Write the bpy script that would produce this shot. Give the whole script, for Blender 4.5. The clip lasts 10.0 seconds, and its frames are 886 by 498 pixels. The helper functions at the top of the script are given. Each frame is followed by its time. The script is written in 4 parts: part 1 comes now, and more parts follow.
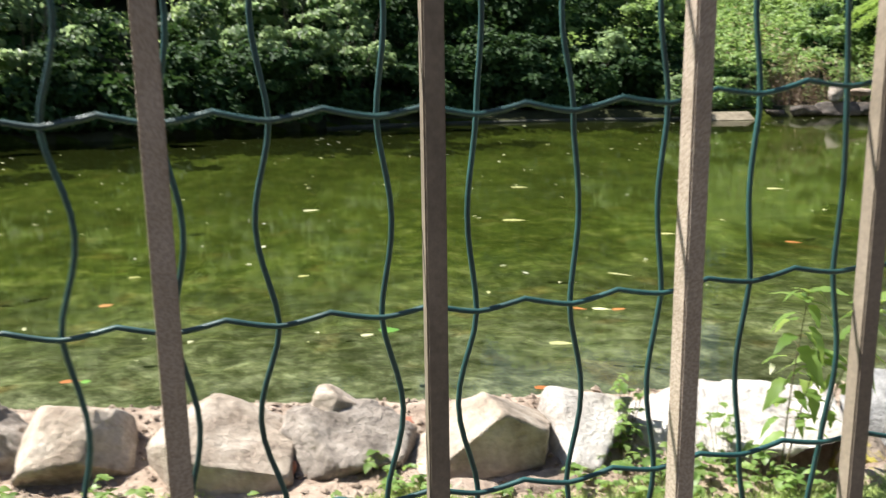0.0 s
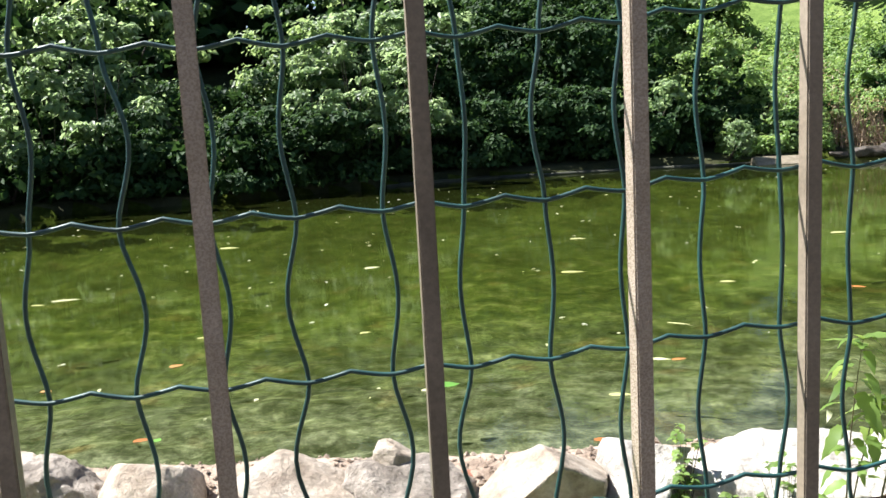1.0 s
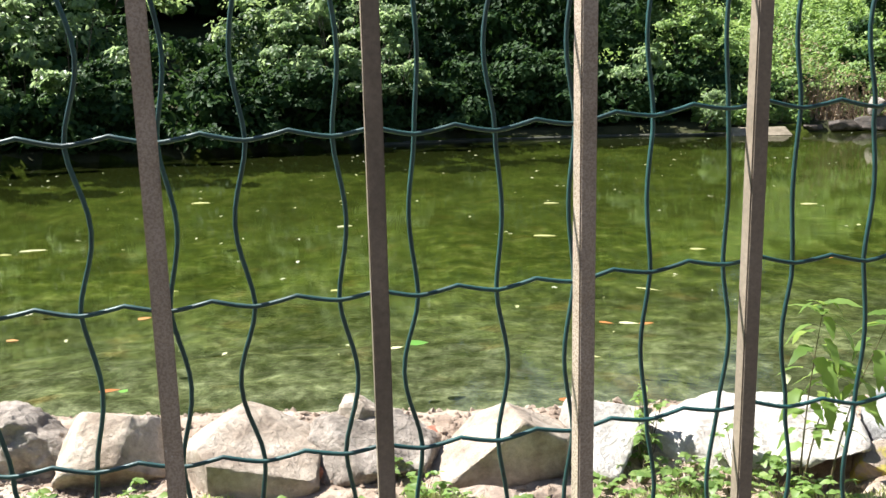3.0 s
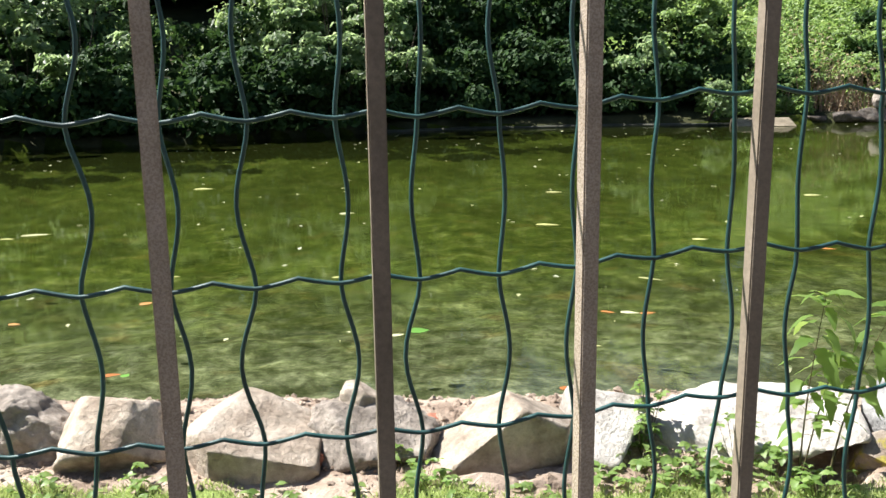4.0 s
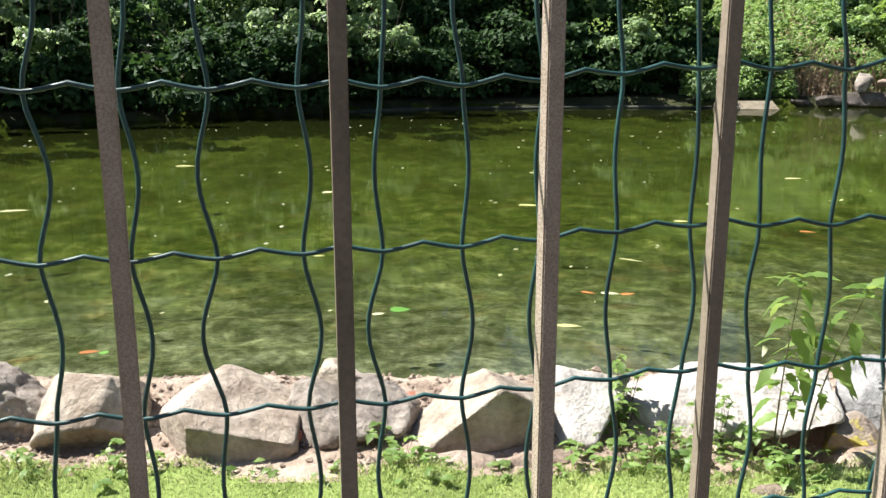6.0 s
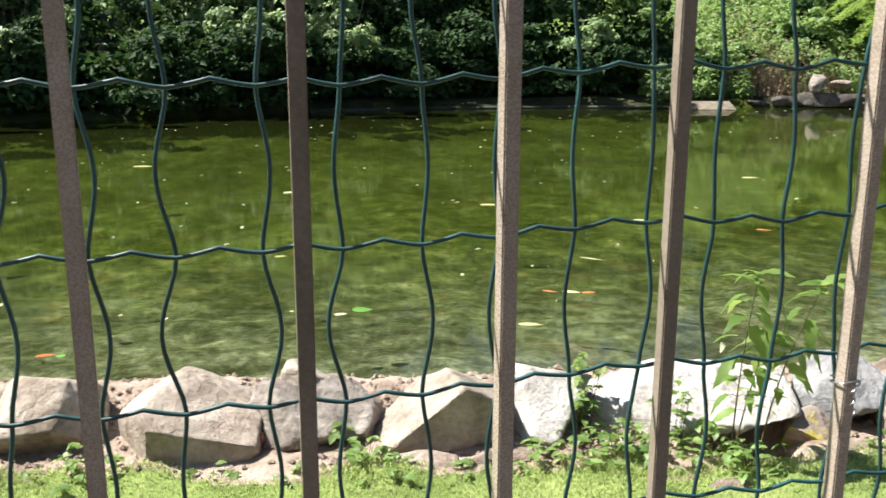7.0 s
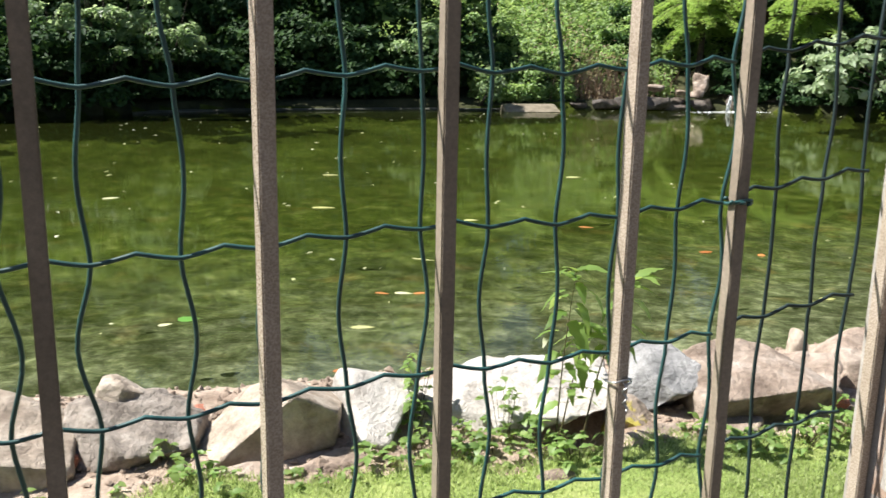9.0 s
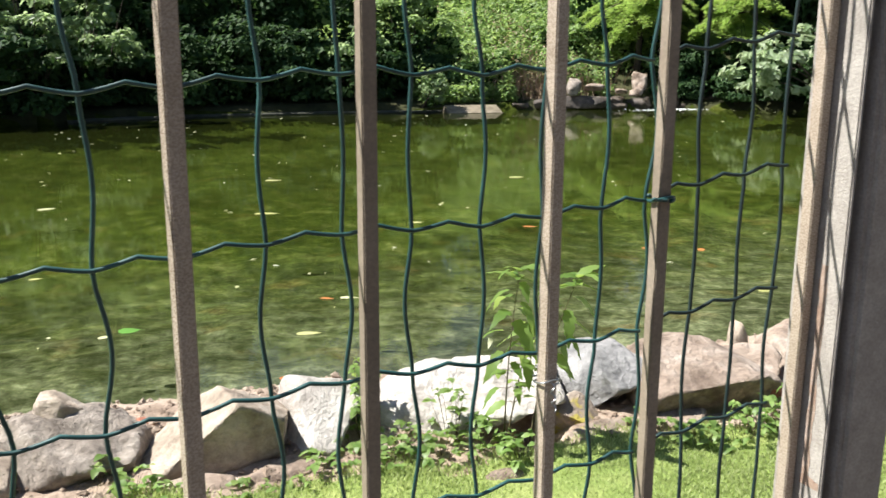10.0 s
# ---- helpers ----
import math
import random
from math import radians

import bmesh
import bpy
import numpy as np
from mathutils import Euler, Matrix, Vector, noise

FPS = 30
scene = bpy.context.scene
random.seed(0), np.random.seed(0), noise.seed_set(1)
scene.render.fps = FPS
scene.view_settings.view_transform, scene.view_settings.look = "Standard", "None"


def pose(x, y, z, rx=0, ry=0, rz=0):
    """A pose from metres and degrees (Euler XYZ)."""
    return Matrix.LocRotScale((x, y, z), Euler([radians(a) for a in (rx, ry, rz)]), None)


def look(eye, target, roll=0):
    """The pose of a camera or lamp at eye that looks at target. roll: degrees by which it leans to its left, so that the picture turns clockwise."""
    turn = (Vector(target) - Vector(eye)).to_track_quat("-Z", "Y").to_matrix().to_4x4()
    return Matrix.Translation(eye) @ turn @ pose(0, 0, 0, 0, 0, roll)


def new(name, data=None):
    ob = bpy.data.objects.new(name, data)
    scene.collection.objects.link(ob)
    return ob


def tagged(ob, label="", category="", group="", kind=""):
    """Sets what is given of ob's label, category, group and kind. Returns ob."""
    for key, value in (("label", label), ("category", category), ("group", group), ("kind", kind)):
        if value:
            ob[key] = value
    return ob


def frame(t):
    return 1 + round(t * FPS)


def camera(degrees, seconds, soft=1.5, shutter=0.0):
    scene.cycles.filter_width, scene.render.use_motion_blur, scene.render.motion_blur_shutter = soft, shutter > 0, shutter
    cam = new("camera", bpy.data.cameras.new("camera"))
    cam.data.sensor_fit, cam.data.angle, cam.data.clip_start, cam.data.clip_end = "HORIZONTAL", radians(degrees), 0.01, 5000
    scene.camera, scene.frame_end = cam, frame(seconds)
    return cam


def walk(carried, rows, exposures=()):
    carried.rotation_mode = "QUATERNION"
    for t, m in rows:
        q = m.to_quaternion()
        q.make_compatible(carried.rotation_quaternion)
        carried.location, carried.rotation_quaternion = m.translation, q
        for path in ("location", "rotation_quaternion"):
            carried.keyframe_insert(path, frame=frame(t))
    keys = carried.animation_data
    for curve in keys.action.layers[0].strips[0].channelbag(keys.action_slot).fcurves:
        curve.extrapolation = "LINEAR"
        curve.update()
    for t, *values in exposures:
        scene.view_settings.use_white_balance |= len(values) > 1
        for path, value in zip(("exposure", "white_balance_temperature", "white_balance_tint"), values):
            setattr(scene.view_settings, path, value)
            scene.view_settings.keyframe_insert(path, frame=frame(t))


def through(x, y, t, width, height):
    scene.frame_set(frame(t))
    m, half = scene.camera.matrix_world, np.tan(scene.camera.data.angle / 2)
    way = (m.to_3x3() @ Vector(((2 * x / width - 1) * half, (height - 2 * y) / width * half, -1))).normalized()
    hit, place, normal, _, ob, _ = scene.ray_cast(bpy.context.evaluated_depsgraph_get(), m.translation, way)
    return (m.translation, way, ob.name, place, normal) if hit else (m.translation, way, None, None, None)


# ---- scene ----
cam = camera(52.5, 10.0, soft=1.5, shutter=0.5)
PATH = [
    (0, (0.01, -0.447, 1.646), (0.329, 1.481, 1.222), -0.8),
    (0.5, (0.024, -0.536, 1.671), (0.226, 1.421, 1.311), -2.4),
    (1, (0.035, -0.549, 1.675), (0.223, 1.419, 1.372), -3.1),
    (1.5, (0.048, -0.543, 1.664), (0.258, 1.424, 1.367), -2.8),
    (2, (0.051, -0.553, 1.659), (0.265, 1.406, 1.316), -2.3),
    (2.5, (0.05, -0.558, 1.656), (0.279, 1.394, 1.285), -1.7),
    (4, (0.05, -0.554, 1.65), (0.284, 1.389, 1.238), -0.8),
    (4.5, (0.051, -0.555, 1.649), (0.267, 1.388, 1.227), -0.8),
    (5, (0.05, -0.56, 1.651), (0.258, 1.381, 1.215), -0.7),
    (5.5, (0.062, -0.555, 1.647), (0.301, 1.379, 1.196), -0.4),
    (7, (0.064, -0.56, 1.644), (0.415, 1.355, 1.189), 0.2),
    (7.5, (0.077, -0.557, 1.644), (0.523, 1.34, 1.193), 0.2),
    (8, (0.091, -0.551, 1.642), (0.634, 1.321, 1.192), 0.8),
    (8.5, (0.104, -0.55, 1.644), (0.73, 1.295, 1.195), 1.0),
    (9, (0.112, -0.549, 1.644), (0.81, 1.271, 1.197), 1.1),
    (9.5, (0.117, -0.546, 1.643), (0.874, 1.251, 1.2), 0.9),
    (10, (0.129, -0.549, 1.644), (0.936, 1.227, 1.203), 0.3),
]
walk(cam, [(t, look(eye, target, roll)) for t, eye, target, roll in PATH], [(0, 1.42, 6250, 11), (1.0, 1.62, 6050, 11), (1.5, 2.0, 5450, 16), (2.0, 2.08, 5700, 14), (2.5, 1.80, 6080, 11), (4.5, 1.44, 6180, 11), (8.0, 1.36, 6180, 11), (10, 1.30, 6200, 11)])

# ---- world and sun ----
SUN_AZ, SUN_EL = radians(66), radians(54)          # to the left of +y, over the horizon
world = bpy.data.worlds.new("world")
scene.world = world
world.use_nodes = True
wn = world.node_tree
sky = wn.nodes.new("ShaderNodeTexSky")
sky.sky_type, sky.sun_disc, sky.sun_elevation, sky.sun_rotation = "NISHITA", False, SUN_EL, -SUN_AZ
wn.links.new(sky.outputs[0], wn.nodes["Background"].inputs[0])
wn.nodes["Background"].inputs[1].default_value = 0.05
to_sun = Vector((-math.sin(SUN_AZ) * math.cos(SUN_EL), math.cos(SUN_AZ) * math.cos(SUN_EL), math.sin(SUN_EL)))
sun = new("sun", bpy.data.lights.new("sun", "SUN"))
sun.data.energy, sun.data.angle, sun.data.color = 5.0, radians(0.5), (1.0, 0.95, 0.86)
sun.matrix_world = look(to_sun * 60, (0, 0, 0))


# ---- materials ----
def nodes_of(name):
    m = bpy.data.materials.new(name)
    m.use_nodes = True
    nt = m.node_tree
    return m, nt, nt.nodes["Principled BSDF"], nt.nodes["Material Output"]


def node(nt, kind, **inputs):
    n = nt.nodes.new(kind)
    for k, v in inputs.items():
        n.inputs[k.replace("_", " ")].default_value = v
    return n


def noise_at(nt, vec, scale, detail=5.0, rough=0.6, distortion=0.0):
    n = node(nt, "ShaderNodeTexNoise", Scale=scale, Detail=detail, Roughness=rough, Distortion=distortion)
    nt.links.new(vec, n.inputs["Vector"])
    return n.outputs["Fac"]


def ramp(nt, fac, stops):
    r = nt.nodes.new("ShaderNodeValToRGB")
    while len(r.color_ramp.elements) < len(stops):
        r.color_ramp.elements.new(0.5)
    for e, (p, c) in zip(r.color_ramp.elements, stops):
        e.position, e.color = p, (*c, 1) if len(c) == 3 else (c[0], c[0], c[0], 1)
    nt.links.new(fac, r.inputs[0])
    return r.outputs[0]


def mixed(nt, a, b, fac, kind="MIX"):
    m = nt.nodes.new("ShaderNodeMix")
    m.data_type, m.blend_type = "RGBA", kind
    for sock, v in ((m.inputs[6], a), (m.inputs[7], b), (m.inputs[0], fac)):
        if isinstance(v, (tuple, float, int)):
            sock.default_value = (*v, 1) if isinstance(v, tuple) else v
        else:
            nt.links.new(v, sock)
    return m.outputs[2]


def position(nt):
    return nt.nodes.new("ShaderNodeNewGeometry").outputs["Position"]


def bumped(nt, bsdf, fac, strength, distance):
    b = node(nt, "ShaderNodeBump", Strength=strength, Distance=distance)
    nt.links.new(fac, b.inputs["Height"])
    nt.links.new(b.outputs[0], bsdf.inputs["Normal"])


def surface(name, dark, mid, light, coarse, fine, rough, bump, depth, metal=0.0, spread=0.15, spec=0.5, lichen=None):
    """A worn surface: three tones over two scales of noise, with relief."""
    m, nt, b, _ = nodes_of(name)
    p = position(nt)
    c1 = ramp(nt, noise_at(nt, p, coarse, 6.0, 0.62, 0.3), [(0.34, dark), (0.5, mid), (0.68, light)])
    f = noise_at(nt, p, fine, 6.0, 0.7)
    c2 = mixed(nt, c1, ramp(nt, f, [(0.3, (0.55,)), (0.7, (1.35,))]), 0.55, "MULTIPLY")
    if lichen:
        c2 = mixed(nt, c2, lichen, ramp(nt, noise_at(nt, p, 9.0, 4.0, 0.6), [(0.54, (0.0,)), (0.60, (0.9,))]))
    tone = node(nt, "ShaderNodeHueSaturation")
    info = nt.nodes.new("ShaderNodeObjectInfo")
    mr = node(nt, "ShaderNodeMapRange", To_Min=1 - spread, To_Max=1 + spread)
    nt.links.new(info.outputs["Random"], mr.inputs["Value"])
    nt.links.new(mr.outputs[0], tone.inputs["Value"])
    nt.links.new(c2, tone.inputs["Color"])
    nt.links.new(tone.outputs[0], b.inputs["Base Color"])
    b.inputs["Roughness"].default_value, b.inputs["Metallic"].default_value = rough, metal
    b.inputs["Specular IOR Level"].default_value = spec
    bumped(nt, b, f, bump, depth)
    return m


def leafy(name, dark, mid, light, through, rough=0.45, share=0.4, spec=0.4):
    """Thin leaves: tone varies from leaf to leaf, and light shines through."""
    m, nt, b, out = nodes_of(name)
    geo = nt.nodes.new("ShaderNodeNewGeometry")
    info = nt.nodes.new("ShaderNodeObjectInfo")
    add = nt.nodes.new("ShaderNodeMath")
    add.operation = "ADD"
    nt.links.new(geo.outputs["Random Per Island"], add.inputs[0])
    nt.links.new(info.outputs["Random"], add.inputs[1])
    fr = nt.nodes.new("ShaderNodeMath")
    fr.operation = "FRACT"
    nt.links.new(add.outputs[0], fr.inputs[0])
    c = ramp(nt, fr.outputs[0], [(0.0, dark), (0.55, mid), (1.0, light)])
    c = mixed(nt, c, ramp(nt, noise_at(nt, geo.outputs["Position"], 2.2, 3.0), [(0.35, (0.7,)), (0.65, (1.25,))]), 0.6, "MULTIPLY")
    nt.links.new(c, b.inputs["Base Color"])
    b.inputs["Roughness"].default_value, b.inputs["Specular IOR Level"].default_value = rough, spec
    t = nt.nodes.new("ShaderNodeBsdfTranslucent")
    nt.links.new(mixed(nt, c, through, 0.5), t.inputs[0])
    mx = nt.nodes.new("ShaderNodeMixShader")
    mx.inputs[0].default_value = share
    nt.links.new(b.outputs[0], mx.inputs[1])
    nt.links.new(t.outputs[0], mx.inputs[2])
    nt.links.new(mx.outputs[0], out.inputs[0])
    return m


def hammered(name, dark, mid, light, scale, rough, depth, metal=0.0):
    """Brushed-on hammertone paint: a blotchy glossy skin with small pale chips."""
    m, nt, b, _ = nodes_of(name)
    p = position(nt)
    lumps = noise_at(nt, p, scale, 3.0, 0.55)
    c = ramp(nt, noise_at(nt, p, 30.0, 5.0, 0.65), [(0.32, dark), (0.5, mid), (0.68, light)])
    c = mixed(nt, c, ramp(nt, lumps, [(0.35, (0.78,)), (0.65, (1.2,))]), 0.6, "MULTIPLY")
    chips = ramp(nt, noise_at(nt, p, 300.0, 2.0, 0.5), [(0.765, (0.0,)), (0.79, (1.0,))])
    nt.links.new(mixed(nt, c, (0.62, 0.60, 0.56), chips), b.inputs["Base Color"])
    r = ramp(nt, lumps, [(0.3, (rough * 0.8,)), (0.7, (rough * 1.35,))])
    nt.links.new(r, b.inputs["Roughness"])
    b.inputs["Metallic"].default_value = metal
    bumped(nt, b, lumps, 0.8, depth)
    return m


M_ROCK = surface("pale_limestone", (0.24, 0.185, 0.135), (0.44, 0.365, 0.285), (0.57, 0.495, 0.41), 5.0, 38.0, 0.9, 0.7, 0.03)
M_ROCK_GREY = surface("grey_stone", (0.12, 0.098, 0.078), (0.27, 0.23, 0.19), (0.41, 0.36, 0.305), 7.0, 42.0, 0.9, 0.8, 0.03)
M_ROCK_BLUE = surface("blue_grey_stone", (0.13, 0.13, 0.128), (0.28, 0.275, 0.268), (0.40, 0.39, 0.375), 6.0, 40.0, 0.88, 0.75, 0.03)
M_ROCK_WHITE = surface("white_stone", (0.27, 0.24, 0.205), (0.45, 0.415, 0.37), (0.58, 0.55, 0.50), 6.0, 40.0, 0.88, 0.7, 0.03)
M_ROCK_BROWN = surface("brown_stone", (0.14, 0.098, 0.07), (0.31, 0.24, 0.185), (0.44, 0.365, 0.30), 5.0, 36.0, 0.9, 0.75, 0.03)
# Rocks at the far waterline, painted dark for the shade of the undercut bank.
M_ROCK_SHADED = surface("shaded_stone", (0.03, 0.024, 0.018), (0.075, 0.058, 0.044), (0.15, 0.12, 0.095), 5.0, 36.0, 0.6, 0.75, 0.03)
M_ROCK_LICHEN = surface("lichen_spotted_stone", (0.20, 0.15, 0.11), (0.37, 0.30, 0.235), (0.48, 0.41, 0.34), 5.0, 36.0, 0.9, 0.75, 0.03, lichen=(0.42, 0.35, 0.05))
M_EARTH = surface("sandy_earth", (0.23, 0.165, 0.118), (0.41, 0.315, 0.238), (0.53, 0.435, 0.345), 5.0, 60.0, 0.95, 0.8, 0.03)
M_BRICK = surface("red_brick", (0.25, 0.09, 0.055), (0.38, 0.15, 0.09), (0.46, 0.22, 0.15), 9.0, 70.0, 0.9, 0.5, 0.006)
M_LAWN = surface("lawn_soil", (0.13, 0.18, 0.04), (0.20, 0.265, 0.07), (0.29, 0.33, 0.11), 3.5, 90.0, 0.95, 0.9, 0.012, spec=0.2)
# Far-bank soil, painted near black for the shade under bushes and bank.
M_FLOOR = surface("shaded_woodland_soil", (0.018, 0.02, 0.008), (0.034, 0.038, 0.014), (0.058, 0.056, 0.026), 1.2, 14.0, 0.95, 0.8, 0.03, spec=0.2)
M_MEADOW = surface("meadow_grass", (0.07, 0.12, 0.022), (0.125, 0.19, 0.04), (0.185, 0.25, 0.065), 1.5, 12.0, 0.95, 0.9, 0.05, spec=0.2)
# Unseen ground by the camera and the post's gap, both painted shade-dark.
M_SHADE_BROWN = surface("shade_brown", (0.05, 0.042, 0.034), (0.08, 0.068, 0.055), (0.12, 0.10, 0.08), 2.0, 40.0, 0.95, 0.6, 0.01)
M_WALL = surface("blocker_wall_dark", (0.05, 0.045, 0.035), (0.08, 0.072, 0.058), (0.11, 0.10, 0.08), 1.5, 30.0, 0.95, 0.5, 0.01)
# Kerb's concrete, painted near black for the shade under the bushes.
M_CONCRETE = surface("shaded_concrete", (0.02, 0.023, 0.014), (0.038, 0.04, 0.026), (0.065, 0.063, 0.045), 2.0, 26.0, 0.92, 0.6, 0.01)
M_BARK = surface("bark", (0.03, 0.022, 0.016), (0.065, 0.05, 0.036), (0.11, 0.09, 0.07), 5.0, 40.0, 0.95, 0.8, 0.02)
M_STEM = surface("green_stem", (0.05, 0.035, 0.02), (0.09, 0.07, 0.03), (0.13, 0.13, 0.05), 20.0, 120.0, 0.6, 0.3, 0.002)
M_DRY = surface("dry_stalk", (0.16, 0.105, 0.06), (0.29, 0.20, 0.125), (0.42, 0.32, 0.22), 12.0, 60.0, 0.9, 0.3, 0.003)
M_PAINT = hammered("hammered_brown_paint", (0.35, 0.285, 0.22), (0.40, 0.33, 0.258), (0.45, 0.375, 0.305), 700.0, 0.26, 0.0007, 0.05)
M_MATT = surface("matt_brown_paint", (0.19, 0.155, 0.115), (0.245, 0.20, 0.15), (0.30, 0.25, 0.195), 9.0, 300.0, 0.5, 0.15, 0.0006, spread=0.05)
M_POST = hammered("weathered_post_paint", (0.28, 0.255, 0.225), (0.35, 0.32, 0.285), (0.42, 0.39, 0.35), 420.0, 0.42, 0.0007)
M_RUST = surface("rust_streak", (0.24, 0.16, 0.115), (0.30, 0.22, 0.165), (0.35, 0.28, 0.23), 40.0, 300.0, 0.9, 0.5, 0.001)
M_WIRE = surface("green_plastic_coating", (0.007, 0.036, 0.035), (0.012, 0.058, 0.055), (0.022, 0.088, 0.082), 14.0, 260.0, 0.48, 0.12, 0.0006, spread=0.12, spec=0.6)
M_WIRE_OLD = surface("aged_dark_green_coating", (0.004, 0.014, 0.014), (0.007, 0.022, 0.022), (0.012, 0.034, 0.033), 14.0, 260.0, 0.6, 0.12, 0.0006, spread=0.12)
M_STEEL = surface("galvanised_wire", (0.30, 0.30, 0.30), (0.45, 0.45, 0.44), (0.6, 0.6, 0.58), 40.0, 300.0, 0.35, 0.15, 0.0004, metal=0.9)
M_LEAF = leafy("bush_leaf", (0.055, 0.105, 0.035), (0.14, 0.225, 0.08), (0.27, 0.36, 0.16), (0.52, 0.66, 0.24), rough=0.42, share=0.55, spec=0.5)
# Sunlit copy of the bush leaf, paler wherever sun falls on the bank.
M_LEAF_SUNLIT = leafy("sunlit_pale_leaf", (0.075, 0.135, 0.05), (0.175, 0.26, 0.11), (0.33, 0.42, 0.22), (0.52, 0.66, 0.30), rough=0.42, share=0.6, spec=0.5)
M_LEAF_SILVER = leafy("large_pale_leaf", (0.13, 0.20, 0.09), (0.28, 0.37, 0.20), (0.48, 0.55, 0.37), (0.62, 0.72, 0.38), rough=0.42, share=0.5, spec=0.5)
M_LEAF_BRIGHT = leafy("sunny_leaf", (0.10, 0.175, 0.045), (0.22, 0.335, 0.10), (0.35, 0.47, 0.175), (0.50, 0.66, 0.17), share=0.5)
# Shade tone of the bush leaves, painted dark for undergrowth and crown interiors.
M_LEAF_SHADED = leafy("shaded_leaf", (0.013, 0.037, 0.011), (0.030, 0.067, 0.019), (0.054, 0.102, 0.031), (0.085, 0.16, 0.035), share=0.3, spec=0.15, rough=0.6)
M_CONIFER = leafy("feathery_leaf", (0.14, 0.25, 0.04), (0.24, 0.37, 0.075), (0.35, 0.47, 0.12), (0.50, 0.66, 0.14), share=0.5)
M_WEED = leafy("weed_leaf", (0.11, 0.19, 0.045), (0.19, 0.29, 0.08), (0.27, 0.37, 0.12), (0.42, 0.55, 0.10), share=0.45)
M_NETTLE = leafy("nettle_leaf", (0.09, 0.165, 0.035), (0.155, 0.25, 0.06), (0.23, 0.33, 0.09), (0.45, 0.58, 0.11), share=0.5)
M_GRASS = leafy("grass_blade", (0.29, 0.36, 0.125), (0.41, 0.49, 0.19), (0.53, 0.58, 0.29), (0.60, 0.68, 0.24), share=0.45)
M_YELLOW = leafy("yellow_leaf", (0.38, 0.38, 0.13), (0.46, 0.46, 0.20), (0.52, 0.52, 0.30), (0.4, 0.4, 0.1), share=0.15)
M_LILY = leafy("fresh_green_leaf", (0.10, 0.26, 0.04), (0.14, 0.32, 0.05), (0.18, 0.36, 0.07), (0.2, 0.4, 0.05), share=0.2)
M_ORANGE = leafy("orange_dead_leaf", (0.36, 0.12, 0.03), (0.45, 0.18, 0.05), (0.48, 0.26, 0.09), (0.5, 0.2, 0.05), share=0.15)
M_WITHER = leafy("withered_leaf", (0.16, 0.12, 0.06), (0.27, 0.21, 0.11), (0.37, 0.30, 0.18), (0.38, 0.28, 0.12), share=0.3)
M_PETAL = leafy("white_petal", (0.42, 0.43, 0.20), (0.54, 0.54, 0.34), (0.68, 0.68, 0.54), (0.55, 0.58, 0.3), share=0.25)


# algae, silt and sunken leaves on the pond's bed; murk painted in with distance
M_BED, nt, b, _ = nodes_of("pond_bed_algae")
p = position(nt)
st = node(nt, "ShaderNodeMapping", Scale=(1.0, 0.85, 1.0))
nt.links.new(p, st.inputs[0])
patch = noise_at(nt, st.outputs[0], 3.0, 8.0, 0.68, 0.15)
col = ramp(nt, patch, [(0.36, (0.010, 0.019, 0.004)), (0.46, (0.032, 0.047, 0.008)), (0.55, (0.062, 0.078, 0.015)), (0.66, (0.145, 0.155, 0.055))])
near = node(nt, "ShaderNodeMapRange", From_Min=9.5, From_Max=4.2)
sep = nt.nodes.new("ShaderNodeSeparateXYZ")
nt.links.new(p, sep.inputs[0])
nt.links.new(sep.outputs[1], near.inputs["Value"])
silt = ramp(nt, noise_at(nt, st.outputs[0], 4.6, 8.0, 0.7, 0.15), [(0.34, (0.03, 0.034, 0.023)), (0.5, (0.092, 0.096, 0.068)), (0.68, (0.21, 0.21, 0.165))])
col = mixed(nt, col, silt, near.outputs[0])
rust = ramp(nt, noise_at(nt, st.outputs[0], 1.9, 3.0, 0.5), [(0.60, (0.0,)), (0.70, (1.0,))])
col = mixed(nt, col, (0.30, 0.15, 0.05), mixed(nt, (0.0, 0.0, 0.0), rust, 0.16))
# painted haze: bed colour and contrast fade with distance, as murk hides it
far_murk = node(nt, "ShaderNodeMapRange", From_Min=6.0, From_Max=13.0, To_Max=0.72)
nt.links.new(sep.outputs[1], far_murk.inputs["Value"])
col = mixed(nt, col, (0.035, 0.046, 0.008), far_murk.outputs[0])
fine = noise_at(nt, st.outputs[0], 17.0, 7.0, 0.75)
col = mixed(nt, col, ramp(nt, fine, [(0.3, (0.25,)), (0.7, (1.8,))]), mixed(nt, (0.8, 0.8, 0.8), (0.2, 0.2, 0.2), far_murk.outputs[0]), "MULTIPLY")
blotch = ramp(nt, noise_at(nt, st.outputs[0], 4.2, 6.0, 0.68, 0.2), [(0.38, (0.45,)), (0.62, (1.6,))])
col = mixed(nt, col, blotch, mixed(nt, (0.75, 0.75, 0.75), (0.15, 0.15, 0.15), far_murk.outputs[0]), "MULTIPLY")
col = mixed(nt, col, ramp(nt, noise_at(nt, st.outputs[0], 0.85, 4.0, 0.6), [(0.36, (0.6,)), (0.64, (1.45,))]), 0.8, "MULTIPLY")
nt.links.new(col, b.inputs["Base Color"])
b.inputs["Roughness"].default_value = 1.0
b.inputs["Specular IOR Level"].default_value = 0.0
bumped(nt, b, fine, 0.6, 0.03)

